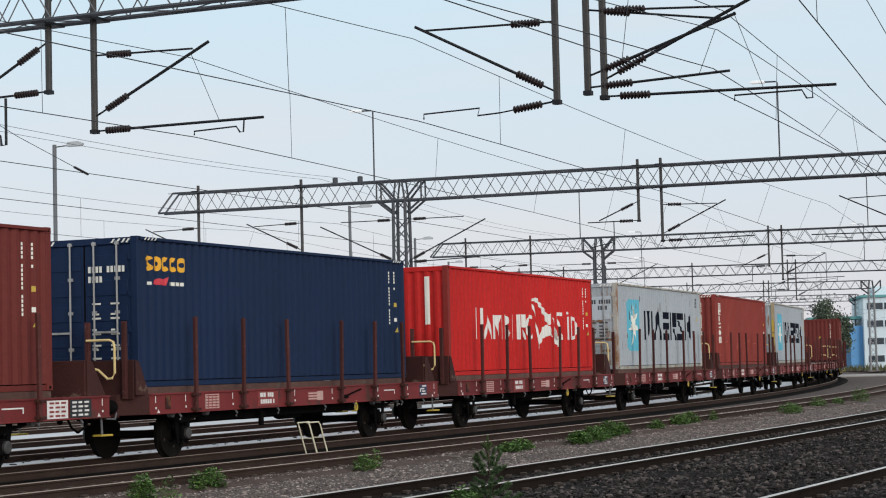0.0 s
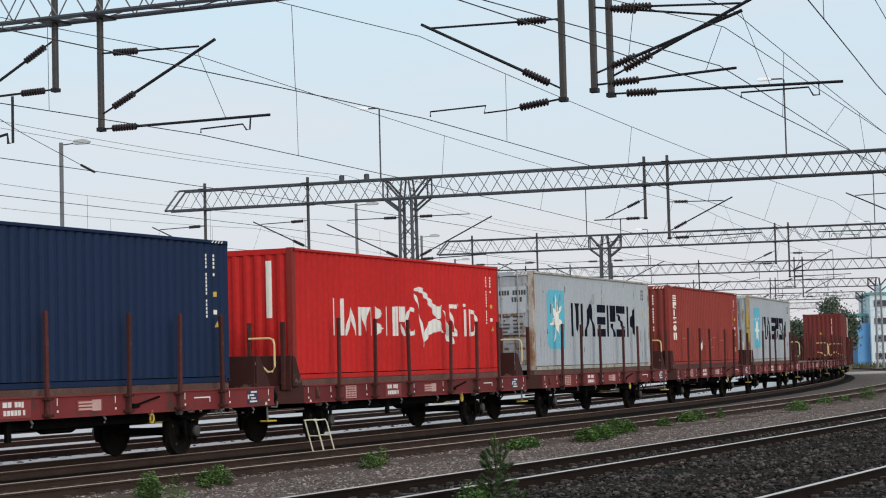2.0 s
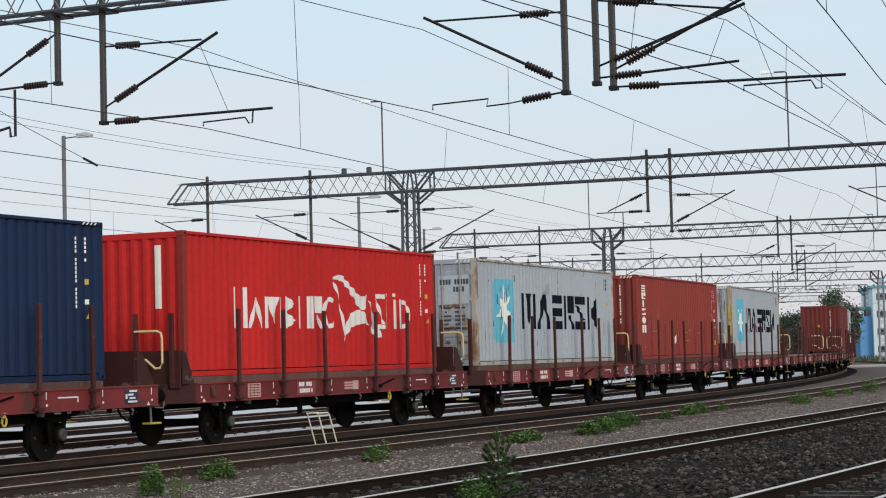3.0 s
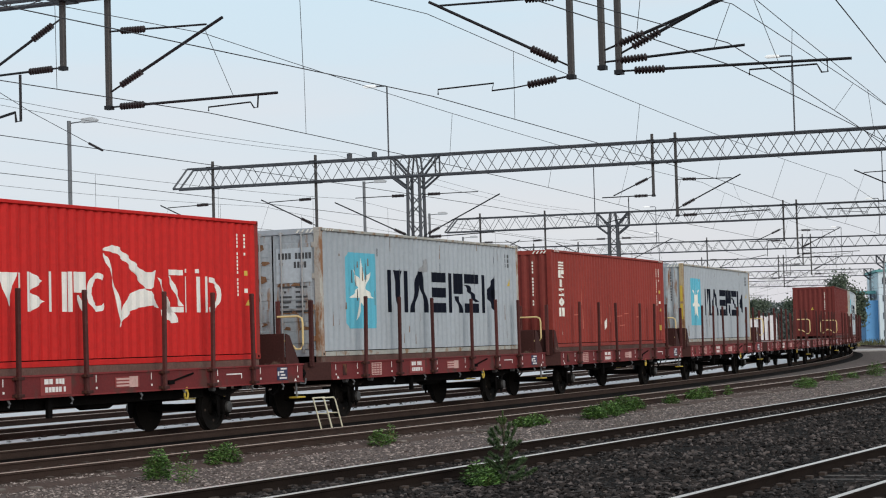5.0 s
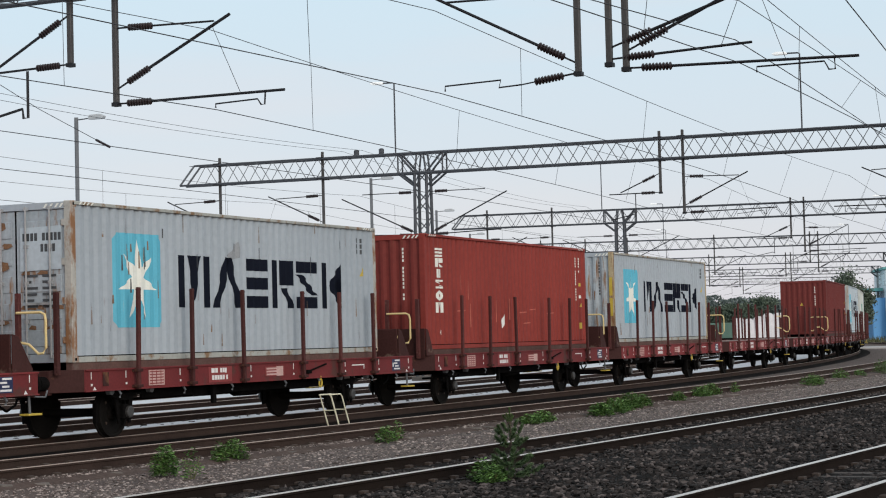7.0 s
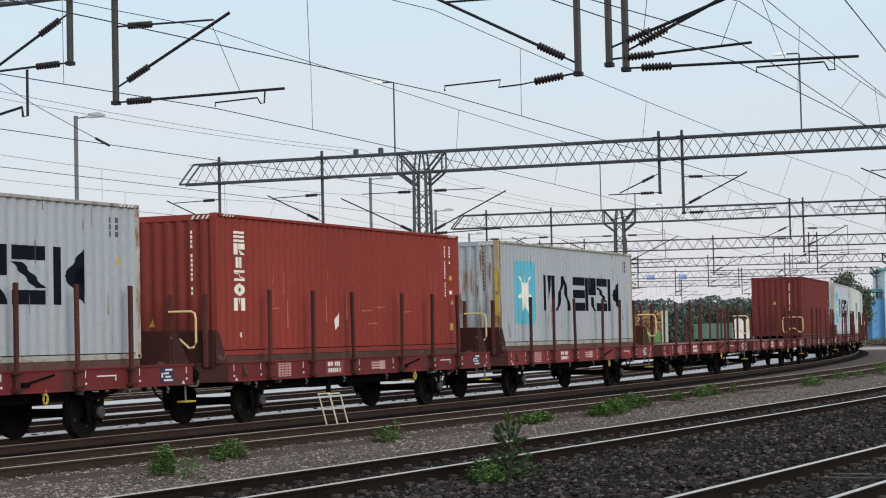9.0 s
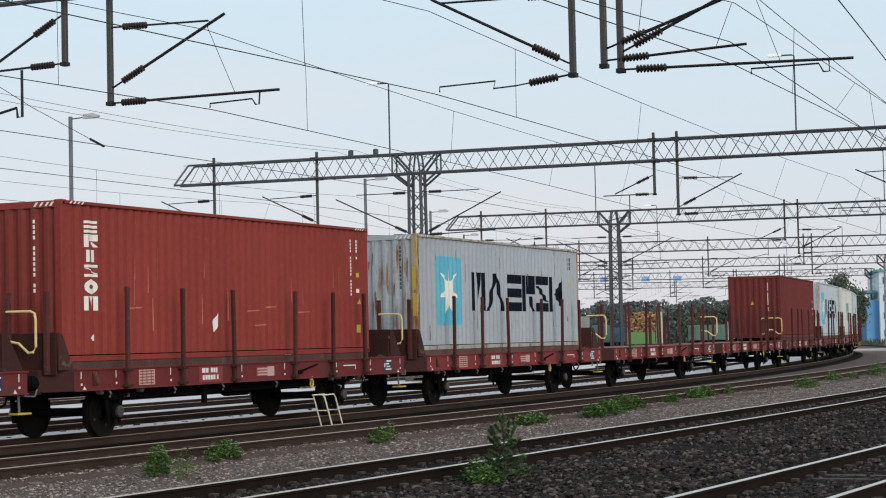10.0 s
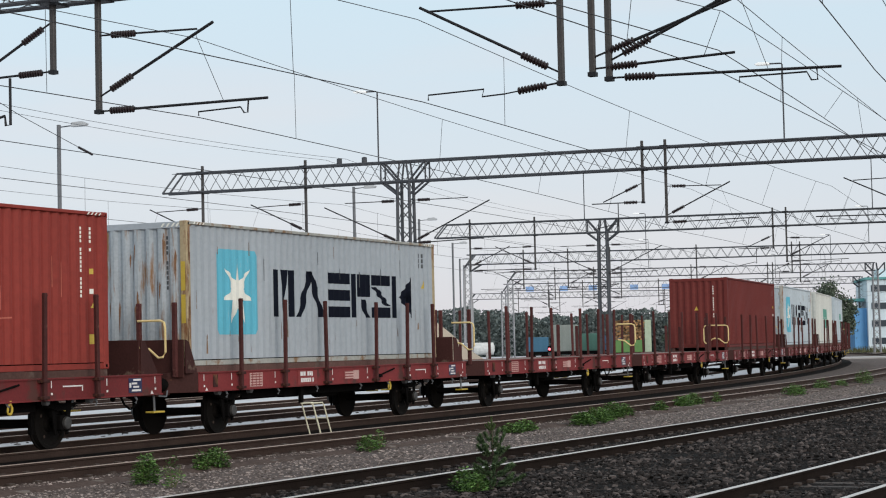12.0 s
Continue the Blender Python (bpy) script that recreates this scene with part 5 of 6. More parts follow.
g2 = GANTRIES[61] = gantry(61, -25.0, 21.0, (-13.15, 21.0))
g3 = GANTRIES[106.5] = gantry(106.5, -25.2, 21.0, (-13.75, 21.0))
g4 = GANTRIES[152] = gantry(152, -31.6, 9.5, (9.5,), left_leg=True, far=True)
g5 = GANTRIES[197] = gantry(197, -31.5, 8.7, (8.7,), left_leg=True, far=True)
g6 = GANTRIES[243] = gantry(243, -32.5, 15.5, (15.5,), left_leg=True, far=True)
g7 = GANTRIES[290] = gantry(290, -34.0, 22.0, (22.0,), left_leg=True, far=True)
for g, k in ((g2, 0), (g3, 1), (g4, 2), (g5, 3), (g6, 4), (g7, 5)):
    d = -2.40 - 0.2 * k
    post = drop_post(g, d, 7.78)
    bracket_arm(post, ((d, 0, 8.66), (d - 1.75, 0, 7.90)), 0.028, "diagonal_tube")
    bracket_arm(post, ((d, 0, 7.84), (d - 2.25, 0, 7.84)), 0.026, "lower_tube")
    bracket_arm(post, ((d - 1.1, 0, 7.84), (d - 1.1, 0, 6.85), (d - 1.2, 0, 6.95), (d - 2.2, 0, 6.75)), 0.022, "steady_arm", False)
    cantilever(g, -1.40 - 0.35 * k, 6.88, 1)
    cantilever(g, -17.95 - 0.4 * k, 6.9, -1)
    cantilever(g, -23.1 + 0.3 * k, 6.9, 1 if k else -1)
    if k < 2:
        for way in (-1, 1):
            y = 0.0
            m = [c for c in g.children if c.name.startswith("mast")][0]
            d = (-13.15, -13.75)[k]
            bracket_arm(m, ((d + way * 0.3, y, 8.40), (d + way * 2.9, y, 8.40)), 0.022, "top_tube")
            bracket_arm(m, ((d + way * 0.3, y, 6.55), (d + way * 3.9, y, 8.25)), 0.030, "diagonal_tube")
            bracket_arm(m, ((d + way * 0.3, y, 6.5), (d + way * 3.6, y, 6.6)), 0.026, "lower_tube")
    else:
        cantilever(g, -10.5 - 0.3 * k, 6.9, 1)
        cantilever(g, -26.5, 6.9, -1)
    if k < 5:
        mast_lamp(g, -14.4 - 0.55 * k)
        mast_lamp(g, 3.65 + 0.1 * k)
for k, d in ((0, 8.75), (1, 8.9)):
    cantilever(GANTRIES[(61, 106.5)[k]], d, 6.8, -1)
for d in (-16.2, -15.0):
    part("beam_insulator", lathe(bmesh.new(), ((0, 0.12), (0.22, 0.12), (0.25, 0.05)), (d, -0.2, Z_TOP + 0.05), (0, 0, 1), 10), M_GALV, g2)
for d in (-24.7, -19.3, -14.7, -8.1, -3.0):
    part("track_sign", box(bmesh.new(), d - 0.65, -0.36, 10.3, d + 0.65, -0.33, 11.1), M_SIGN, g7, "blue track sign")


S_G = (-30, 15.8, 61, 106.5, 152, 197, 243)


def hung(spots, sags, n=14):
    """Points of a wire through supports (s, d, z), sagging between them."""
    pts = []
    for (s0, d0, z0), (s1, d1, z1), g in zip(spots, spots[1:], sags):
        pts += [loc(s0 + (s1 - s0) * i / n, d0 + (d1 - d0) * i / n, z0 + (z1 - z0) * i / n - g * 4 * (i / n) * (1 - i / n)) for i in range(n)]
    return pts + [loc(*spots[-1])]


def catenary(label, low, high=(), sags=(), drop_at=(0.1, 0.3, 0.5, 0.7, 0.9), r=0.0095):
    """A contact wire through supports (s, d, z), and where there is one a carrier above it with droppers."""
    c = thing("catenary", label, "overhead wire", "overhead wires")
    part("contact_wire", tube(bmesh.new(), hung(low, [0.0] * len(low)), r, 5), M_WIRE, c)
    if not high:
        return c
    part("carrier_wire", tube(bmesh.new(), hung(high, sags), r * 0.85, 5), M_WIRE, c)
    for i in range(len(low) - 1):
        for f in drop_at:
            ends = []
            for row, g in ((low, 0.0), (high, sags[i])):
                (s0, d0, z0), (s1, d1, z1) = row[i], row[i + 1]
                ends.append(loc(s0 + (s1 - s0) * f, d0 + (d1 - d0) * f, z0 + (z1 - z0) * f - g * 4 * f * (1 - f)))
            part("dropper", tube(bmesh.new(), ends, 0.0055, 4, False), M_WIRE, c)
    return c


SAG = (0.42,) * 6
catenary("thin dark contact and carrier wires over the train", list(zip(S_G, (-2.79, 1.33, -0.93, 0.2, -0.4, -0.6, -0.8), (6.77, 6.59, 6.54, 6.63, 6.6, 6.6, 6.6))),
         list(zip(S_G, (-2.12, 1.24, -0.3, 0.2, -0.4, -0.6, -0.8), (8.57, 8.21, 8.27, 8.28, 8.28, 8.28, 8.28))), (0.29, 0.34) + SAG[:4])
catenary("thin dark wires over the rusty track", list(zip(S_G, (3.31, 6.26, 4.80, 6.2, 7.2, 8.2, 9.2), (6.65, 6.55, 6.52, 6.57, 6.57, 6.57, 6.57))),
         list(zip(S_G, (3.54, 6.19, 5.52, 6.2, 7.2, 8.2, 9.2), (8.23, 8.14, 8.13, 8.1, 8.1, 8.1, 8.1))), (0.33, 0.39) + SAG[:4])
catenary("thin dark wires over the shiny track", list(zip(S_G, (10.0, 12.13, 11.46, 11.5, 12.5, 13.5, 14.5), (6.34, 6.65, 6.46, 6.46, 6.46, 6.46, 6.46))),
         list(zip(S_G, (10.3, 12.30, 10.62, 11.5, 12.5, 13.5, 14.5), (8.1, 8.08, 8.11, 8.1, 8.1, 8.1, 8.1))), SAG)
catenary("thin dark crossing wires over the shiny track", list(zip(S_G[:4], (5.70, 12.08, 9.52, 6.0), (6.95, 7.06, 6.95, 7.02))), list(zip(S_G[:4], (5.37, 12.18, 11.09, 6.0), (7.59, 7.75, 7.84, 7.72))), (0.37, 0.19, 0.3), (0.25, 0.5, 0.75))
catenary("thin dark wires over the outermost shiny track", list(zip(S_G[:4], (19.61, 14.84, 11.15, 6.5), (6.52, 6.5, 6.52, 6.5))), list(zip(S_G[:4], (19.35, 14.87, 10.66, 6.5), (8.0, 7.99, 8.01, 8.0))), (0.3, 0.29, 0.3), (0.3, 0.6, 0.85))
first = catenary("single thin dark wire with a stay over a back track", [(q, -4.4, 6.6) for q in S_G])
part("stay", tube(bmesh.new(), (loc(15.8, -4.9, 8.05), loc(18.0, -4.6, 7.25), loc(20.4, -4.4, 6.6)), 0.008, 5), M_WIRE, first, "thin stay wire")
part("stay_clamp", tube(bmesh.new(), (loc(20.0, -4.44, 6.71), loc(20.5, -4.4, 6.58)), 0.03, 6), M_INSUL, first)
catenary("single thin dark wire over the second back track", [(q, -9.8, 6.6) for q in S_G])
for dd, z in ((-16.2, 8.36), (-20.6, 8.25)):
    catenary("thin dark wires over the far back tracks", [(q, dd, 6.6) for q in S_G], [(q, dd, z) for q in S_G], SAG, r=0.0085)
for dd in (-16.0, -16.95):
    c = thing("feeder_wire", "single thin dark feeder wire", "overhead wire", "overhead wires")
    part("wire", tube(bmesh.new(), hung([(q, dd, 10.4) for q in S_G], (0.5,) * 6), 0.008, 5), M_WIRE, c)


# ---- lamp posts ----
def lamp_post(s, d, h):
    p = thing("lamp_post", "grey steel yard lamp post with a single arm", "lamp post", "yard lamp posts", at=stand(s, d))
    part("pole", tube(bmesh.new(), ((0, 0, 0), (0, 0, h * 0.5), (0, 0, h)), 0.10, 8), M_GALVL, p)
    part("arm", tube(bmesh.new(), ((0, 0, h - 0.12), (0.9, 0, h - 0.06)), 0.03, 6), M_GALV, p)
    bm = prism(bmesh.new(), ((0.7, -0.08), (1.45, -0.08), (1.55, 0.0), (1.3, 0.08), (0.75, 0.06)), 0.3, lambda a, b, c: (a, c - 0.15, h - 0.02 + 1.5 * b))
    part("lamp_head", bm, M_LAMPOFF, p, "pale lamp head", bevel=0.02)


for s, d, h in ((61.0, -30.6, 12.8), (100.0, -29.0, 12.45), (136.0, -33.0, 12.5), (176.0, -36.0, 12.5), (215.0, -38.0, 12.5)):
    lamp_post(s, d, h)

# ---- trackside things ----
st = thing("step_trestle", "cream painted tubular step trestle beside the train's track", "step", at=stand(19.45, 1.85, 0.06))
for y in (-0.25, 0.25):
    for x in (-0.13, 0.13):
        bm = tube(bmesh.new(), ((x + 0.04, y + 0.27, 0.0), (x, y + 0.02, 0.62), (x * 0.9, y - 0.03, 0.68)), 0.016, 6)
        part("leg", bm, M_LADDER, st)
    part("rung", tube(bmesh.new(), ((-0.12, y + 0.14, 0.34), (0.14, y + 0.14, 0.34)), 0.014, 6), M_LADDER, st)
for x in (-0.117, 0.117):
    part("top_bar", tube(bmesh.new(), ((x, -0.31, 0.68), (x, 0.23, 0.68)), 0.016, 6), M_LADDER, st)


def leaf_clump(bm, rng, n, spread, high, size, lean=0.5):
    """Stalks with pointed leaves from one root."""
    for i in range(n):
        a, out = rng.uniform(0, 6.283), rng.uniform(0.1, 1) ** 0.7 * spread
        z = rng.uniform(0.08, 1.0) * high * (1.15 - 0.65 * (out / max(spread, 0.01)) ** 2)
        p = Vector((out * math.cos(a), out * math.sin(a), z))
        ln, wd, b = size * rng.uniform(0.6, 1.3), size * rng.uniform(0.18, 0.32), rng.uniform(0, 6.283)
        way = Vector((math.cos(b), math.sin(b), rng.uniform(-0.3, 0.9))).normalized()
        sidew = way.cross(Vector((rng.uniform(-0.4, 0.4), rng.uniform(-0.4, 0.4), 1))).normalized() * wd
        v = [bm.verts.new(q) for q in (p, p + way * ln * 0.45 + sidew, p + way * ln + Vector((0, 0, -0.2 * ln)), p + way * ln * 0.45 - sidew)]
        bm.faces.new(v)
    return bm


def weed(s, d, wide, high, n, seed, name="weed_clump", label="green leafy weed clump growing in the gravel"):
    rng = random.Random(seed)
    wide, high = wide * 0.78, high * 0.82
    w = thing(name, label, "weed", "weeds in the gravel", at=stand(s, d))
    bm = leaf_clump(bmesh.new(), rng, int(n * 1.3), wide * 0.42, high * (1.2 if s < 18 else 0.85), 0.07 if s < 18 else 0.085)
    tagged(part("leaves", bm, M_LEAF, w), kind="stuff")
    bm = bmesh.new()
    for i in range(9):
        a, r = rng.uniform(0, 6.283), rng.uniform(0.1, 0.8) * wide / 2
        tube(bm, ((r * 0.3 * math.cos(a), r * 0.3 * math.sin(a), 0), (r * math.cos(a), r * math.sin(a), high * rng.uniform(0.5, 1.0))), 0.004, 4, False)
    tagged(part("stalk", bm, M_STEM, w), kind="stuff")
    return w


for i, (s, d, wide, high, n) in enumerate((
        (6.1, 6.25, 0.62, 0.42, 700), (9.5, 5.35, 0.70, 0.32, 560), (8.9, 5.45, 0.4, 0.30, 220), (14.2, 5.75, 0.62, 0.28, 380), (15.0, 5.6, 0.3, 0.36, 120), (24.4, 6.25, 0.9, 0.42, 700),
        (25.6, 6.15, 0.9, 0.48, 700), (26.9, 5.9, 0.9, 0.40, 600), (28.2, 5.7, 0.9, 0.55, 700), (29.2, 5.7, 0.7, 0.45, 450), (20.9, 5.9, 0.9, 0.28, 420), (22.0, 5.75, 0.9, 0.30, 420),
        (35.2, 5.5, 1.0, 0.45, 600), (36.6, 5.45, 0.9, 0.5, 500), (32.3, 5.7, 0.7, 0.4, 360), (46.0, 6.4, 1.2, 0.5, 500), (47.3, 6.3, 0.9, 0.4, 300), (53.2, 6.1, 1.0, 0.5, 380),
        (56.5, 6.3, 0.8, 0.4, 260), (60.7, 6.6, 1.2, 0.8, 520), (38.7, 5.6, 0.4, 0.45, 160), (5.3, 11.65, 0.8, 0.30, 520), (4.9, 11.9, 0.6, 0.26, 360), (11.2, 17.9, 0.9, 0.28, 420), (12.5, 17.6, 0.7, 0.22, 300), (70, 7.2, 1.2, 0.5, 360))):
    weed(s, d, wide, high, n, 40 + i)
w = weed(5.7, 6.95, 0.5, 0.42, 120, 7, "dry_weed", "thin dry weed with sparse leaves on the gravel path")


def pine_sapling(s, d, h):
    rng = random.Random(5)
    t = thing("pine_sapling", "small green pine sapling with upright shoots in the ballast", "tree", at=stand(s, d))
    part("trunk", tube(bmesh.new(), ((0, 0, -0.05), (0.012, 0, h * 0.5), (0, 0.01, h * 0.97)), 0.011, 6), M_BARK, t)

    def brush(bn, root, tip, long, thick):
        """Needles all along a twig, denser to its tip."""
        for q in range(int(1250 * (tip - root).length * thick)):
            f = rng.uniform(0.2, 1.03)
            q0 = root.lerp(tip, f)
            way = (tip - root).normalized() * rng.uniform(0.3, 1.0) + Vector((rng.uniform(-1, 1), rng.uniform(-1, 1), rng.uniform(-0.7, 0.9)))
            way = way.normalized() * long * rng.uniform(0.6, 1.15)
            sd = way.cross(Vector((0.3, 0.2, 1))).normalized() * 0.0055
            bn.faces.new([bn.verts.new(v) for v in (q0 - sd, q0 + way, q0 + sd)])

    bl, bn, bt = bmesh.new(), bmesh.new(), bmesh.new()
    for z, n, reach, rise in ((0.10, 8, 0.38, 0.10), (0.22, 7, 0.34, 0.12), (0.34, 4, 0.20, 0.10), (0.48, 6, 0.25, 0.10), (0.57, 5, 0.19, 0.13), (0.66, 3, 0.13, 0.12)):
        for j in range(n):
            a = 6.283 * (j + 0.6 * rng.random()) / n + z * 9
            ln = reach * rng.uniform(0.6, 1.1)
            mid = Vector((math.cos(a) * ln * 0.6, math.sin(a) * ln * 0.6, z + rise * 0.3))
            tip = Vector((math.cos(a) * ln, math.sin(a) * ln, z + rise * rng.uniform(0.8, 1.3)))
            tube(bl, (Vector((0, 0, z)), mid, tip), 0.005, 4, False)
            brush(bn, Vector((0, 0, z)).lerp(mid, 0.35), mid, 0.052, 3.0)
            brush(bn, mid, tip, 0.052, 4.2)
    brush(bn, Vector((0, 0, h * 0.50)), Vector((0, 0, h * 0.80)), 0.035, 1.1)
    for j in range(6):
        a, z = j * 1.05 + 0.3, h * (0.79 if j else 0.82)
        out = 0.0 if j == 0 else rng.uniform(0.05, 0.10)
        tip = Vector((math.cos(a) * out, math.sin(a) * out, z + (0.165 if j == 0 else rng.uniform(0.08, 0.14))))
        tube(bl, (Vector((0, 0, z - 0.02)), tip), 0.005, 4, False)
        brush(bt, Vector((0, 0, z)).lerp(tip, 0.1), tip, 0.024, 4.0)
    tagged(part("branches", bl, M_BARK, t), kind="stuff")
    tagged(part("needles", bn, M_NEEDLE, t), kind="stuff")
    tagged(part("shoot_tuft", bt, M_SHOOT, t, "pale green young shoots"), kind="stuff")


pine_sapling(5.33, 11.97, 0.97)


# ---- distance ----
def tree(x, y, h, wide, seed, name="broadleaf_tree", mat=M_CROWN, leaves=3800, size=0.17):
    rng = random.Random(seed)
    t = thing(name, "dark green broadleaf tree behind the yard", "tree", "trees behind the yard", at=pose(x, y, 0))
    bm = tube(bmesh.new(), ((0, 0, -0.2), (0.1, 0, h * 0.35), (0, 0.1, h * 0.75)), 0.03 * h / 2, 8)
    limbs = []
    for k in range(9):
        a, z = rng.uniform(0, 6.283), h * rng.uniform(0.25, 0.7)
        e = Vector((math.cos(a) * wide * rng.uniform(0.2, 0.45), math.sin(a) * wide * rng.uniform(0.2, 0.45), z + h * rng.uniform(0.05, 0.25)))
        tube(bm, ((0, 0, z), e), 0.05, 5, False)
        limbs.append(e)
    limbs.append(Vector((0, 0, h * 0.85)))
    part("trunk", bm, M_BARK, t)
    bm = bmesh.new()
    for i in range(leaves):
        c = rng.choice(limbs)
        p = c + Vector((rng.gauss(0, wide * 0.12), rng.gauss(0, wide * 0.12), rng.gauss(0, h * 0.07)))
        a = Vector((rng.uniform(-1, 1), rng.uniform(-1, 1), rng.uniform(-1, 1))).normalized() * size
        b = a.cross(Vector((rng.uniform(-1, 1), rng.uniform(-1, 1), 0.5))).normalized() * size * 0.6
        bm.faces.new([bm.verts.new(v) for v in (p - a, p + b, p + a, p - b)])
    tagged(part("crown", bm, mat, t, "ragged leafy crown"), kind="stuff")


for i, (x, y, h, wide) in enumerate(((46.6, 240, 8.9, 4.0), (49.2, 243, 7.6, 3.6), (44.0, 250, 6.6, 4.6), (39.5, 262, 6.6, 4.6), (36.0, 268, 5.8, 5.0), (32.5, 268, 5.2, 4.6))):
    tree(x, y, h, wide, 70 + i)

rng = random.Random(11)
bm = bmesh.new()
for i in range(38000):
    x = rng.uniform(-75, 78)
    top = 7.4 + 1.3 * noise.noise(Vector((x * 0.09, 1.3, 0))) + 1.0 * noise.noise(Vector((x * 0.35, 7.3, 0)))
    p = Vector((x, 330 + rng.uniform(-5, 12), top * rng.random() ** 0.6))
    a = Vector((rng.uniform(-1, 1), rng.uniform(-1, 1), rng.uniform(-1, 1))).normalized() * 0.30
    b = a.cross(Vector((rng.uniform(-1, 1), rng.uniform(-1, 1), 0.5))).normalized() * 0.22
    bm.faces.new([bm.verts.new(v) for v in (p - a, p + b, p + a, p - b)])
def wood_top(x):
    return 6.6 + 1.3 * noise.noise(Vector((x * 0.09, 1.3, 0))) + 1.0 * noise.noise(Vector((x * 0.35, 7.3, 0))) + 0.5 * noise.noise(Vector((x * 1.1, 2.3, 0)))


for i in range(300):
    x0, x1 = -75 + i * 0.51, -75 + (i + 1) * 0.51
    for lo, hi in ((0.0, 0.35), (0.35, 0.7), (0.7, 1.0)):
        bm.faces.new([bm.verts.new((x + 0.2 * noise.noise(Vector((x, f, 0))), 336 + 2.5 * noise.noise(Vector((x * 0.6, f * 4, 5))), wood_top(x) * f)) for x, f in ((x0, lo), (x1, lo), (x1, hi), (x0, hi))])
tagged(new("far_wood", finish("far_wood", bm, M_FARWOOD)), "haze-tinted dark green wood along the far edge of the yard", "wood", kind="stuff")

# office block behind the yard
M_WALLP = material("pale_blue_grey_cladding", (0.66, 0.76, 0.82), 0.7, vary=0.06, scale=0.6, grain=6, bump=0.03)
M_WALLB = material("bright_blue_cladding", (0.12, 0.33, 0.62), 0.6, vary=0.08, scale=0.6, grain=6, bump=0.03)
M_TEAL = material("teal_canopy", (0.12, 0.34, 0.34), 0.6, vary=0.1)
M_PANE = material("dark_window_glass", (0.03, 0.045, 0.06), 0.12, vary=0.1, bump=0, spec=0.6)
house = thing("office_block", "pale blue three-storey office block with dark window bands", "building", at=pose(53.6, 255, 0, 0, 0, -6))
part("wall", box(bmesh.new(), 1.4, 0, -0.2, 34, 14, 9.5), M_WALLP, house, bevel=0.05)
part("roof", box(bmesh.new(), 1.1, -0.3, 9.5, 34.3, 14.3, 9.8), M_TEAL, house)
part("roof_hut", box(bmesh.new(), 3.2, 3, 9.8, 9, 9, 11.0), M_WALLP, house)
part("stair_tower", box(bmesh.new(), -0.3, 1.0, -0.2, 1.4, 10, 5.8), M_WALLB, house, "bright blue stair tower", bevel=0.05)
part("canopy", box(bmesh.new(), -5.5, 1.5, 6.7, 1.2, 8, 7.1), M_TEAL, house, "teal flat canopy")
for z in (1.0, 3.3, 5.6, 7.9):
    for i in range(14):
        x = 1.9 + i * 2.25
        pane = part("window", box(bmesh.new(), x, -0.05, z, x + 2.05, 0.04, z + 0.85), M_PANE, house)
        bm = box(bmesh.new(), x - 0.06, -0.08, z - 0.08, x + 2.11, -0.052, z)
        box(bm, x + 0.98, -0.08, z, x + 1.06, -0.052, z + 0.85)
        part("window_bars", bm, M_WALLP, pane)
bm = bmesh.new()
rng = random.Random(3)
for i in range(2600):
    p = Vector((rng.uniform(38, 88), rng.uniform(226, 240), 0))
    h = rng.uniform(0.2, 1.0)
    q = p + Vector((rng.uniform(-0.3, 0.3), rng.uniform(-0.2, 0.2), h))
    bm.faces.new([bm.verts.new(v) for v in (p - Vector((0.09, 0, 0)), q, p + Vector((0.09, 0, 0)))])
tagged(new("rough_grass", finish("rough_grass", bm, M_DRYGRASS)), "rough grass strip before the office block", "grass", kind="stuff")
bm = box(bmesh.new(), 30, 172, 0, 75, 186, 0.12)
M_CONC = material("pale_concrete_edge", (0.36, 0.34, 0.33), 0.9, vary=0.2, scale=0.6, grain=9, bump=0.2)
tagged(new("loading_pavement", finish("loading_pavement", bm, M_CONC, 0.02)), "pale concrete paved strip beyond the curve", "pavement", kind="structure")

# parked wagons, logs, heap, tanks seen beyond the empty wagons
def parked(x, y, ln, h, colour, label, name="parked_wagon"):
    mat = paint(name + "_paint", colour, 0.2)
    p = thing(name, label, "wagon", "parked wagons in the yard", at=pose(x, y, 0, 0, 0, -4))
    part("body", box(bmesh.new(), 0, 0, 1.15, ln, 2.6, 1.15 + h), mat, p, bevel=0.06)
    bm = bmesh.new()
    for i in range(int(ln / 0.55)):
        box(bm, 0.15 + i * 0.55, -0.05, 1.25, 0.28 + i * 0.55, 0.0, 1.0 + h)
    tagged(part("ribs", bm, mat, p), kind="stuff")
    part("chassis", box(bmesh.new(), 0.1, 0.2, 0.8, ln - 0.1, 2.4, 1.14), M_UNDER, p)
    for wx in (ln * 0.18, ln * 0.82):
        for wy in (0.45, 2.15):
            part("wheel", lathe(bmesh.new(), ((0, 0.46), (0.1, 0.46)), (wx, wy, 0.5), (0, 1, 0), 14), M_WHEEL, p)


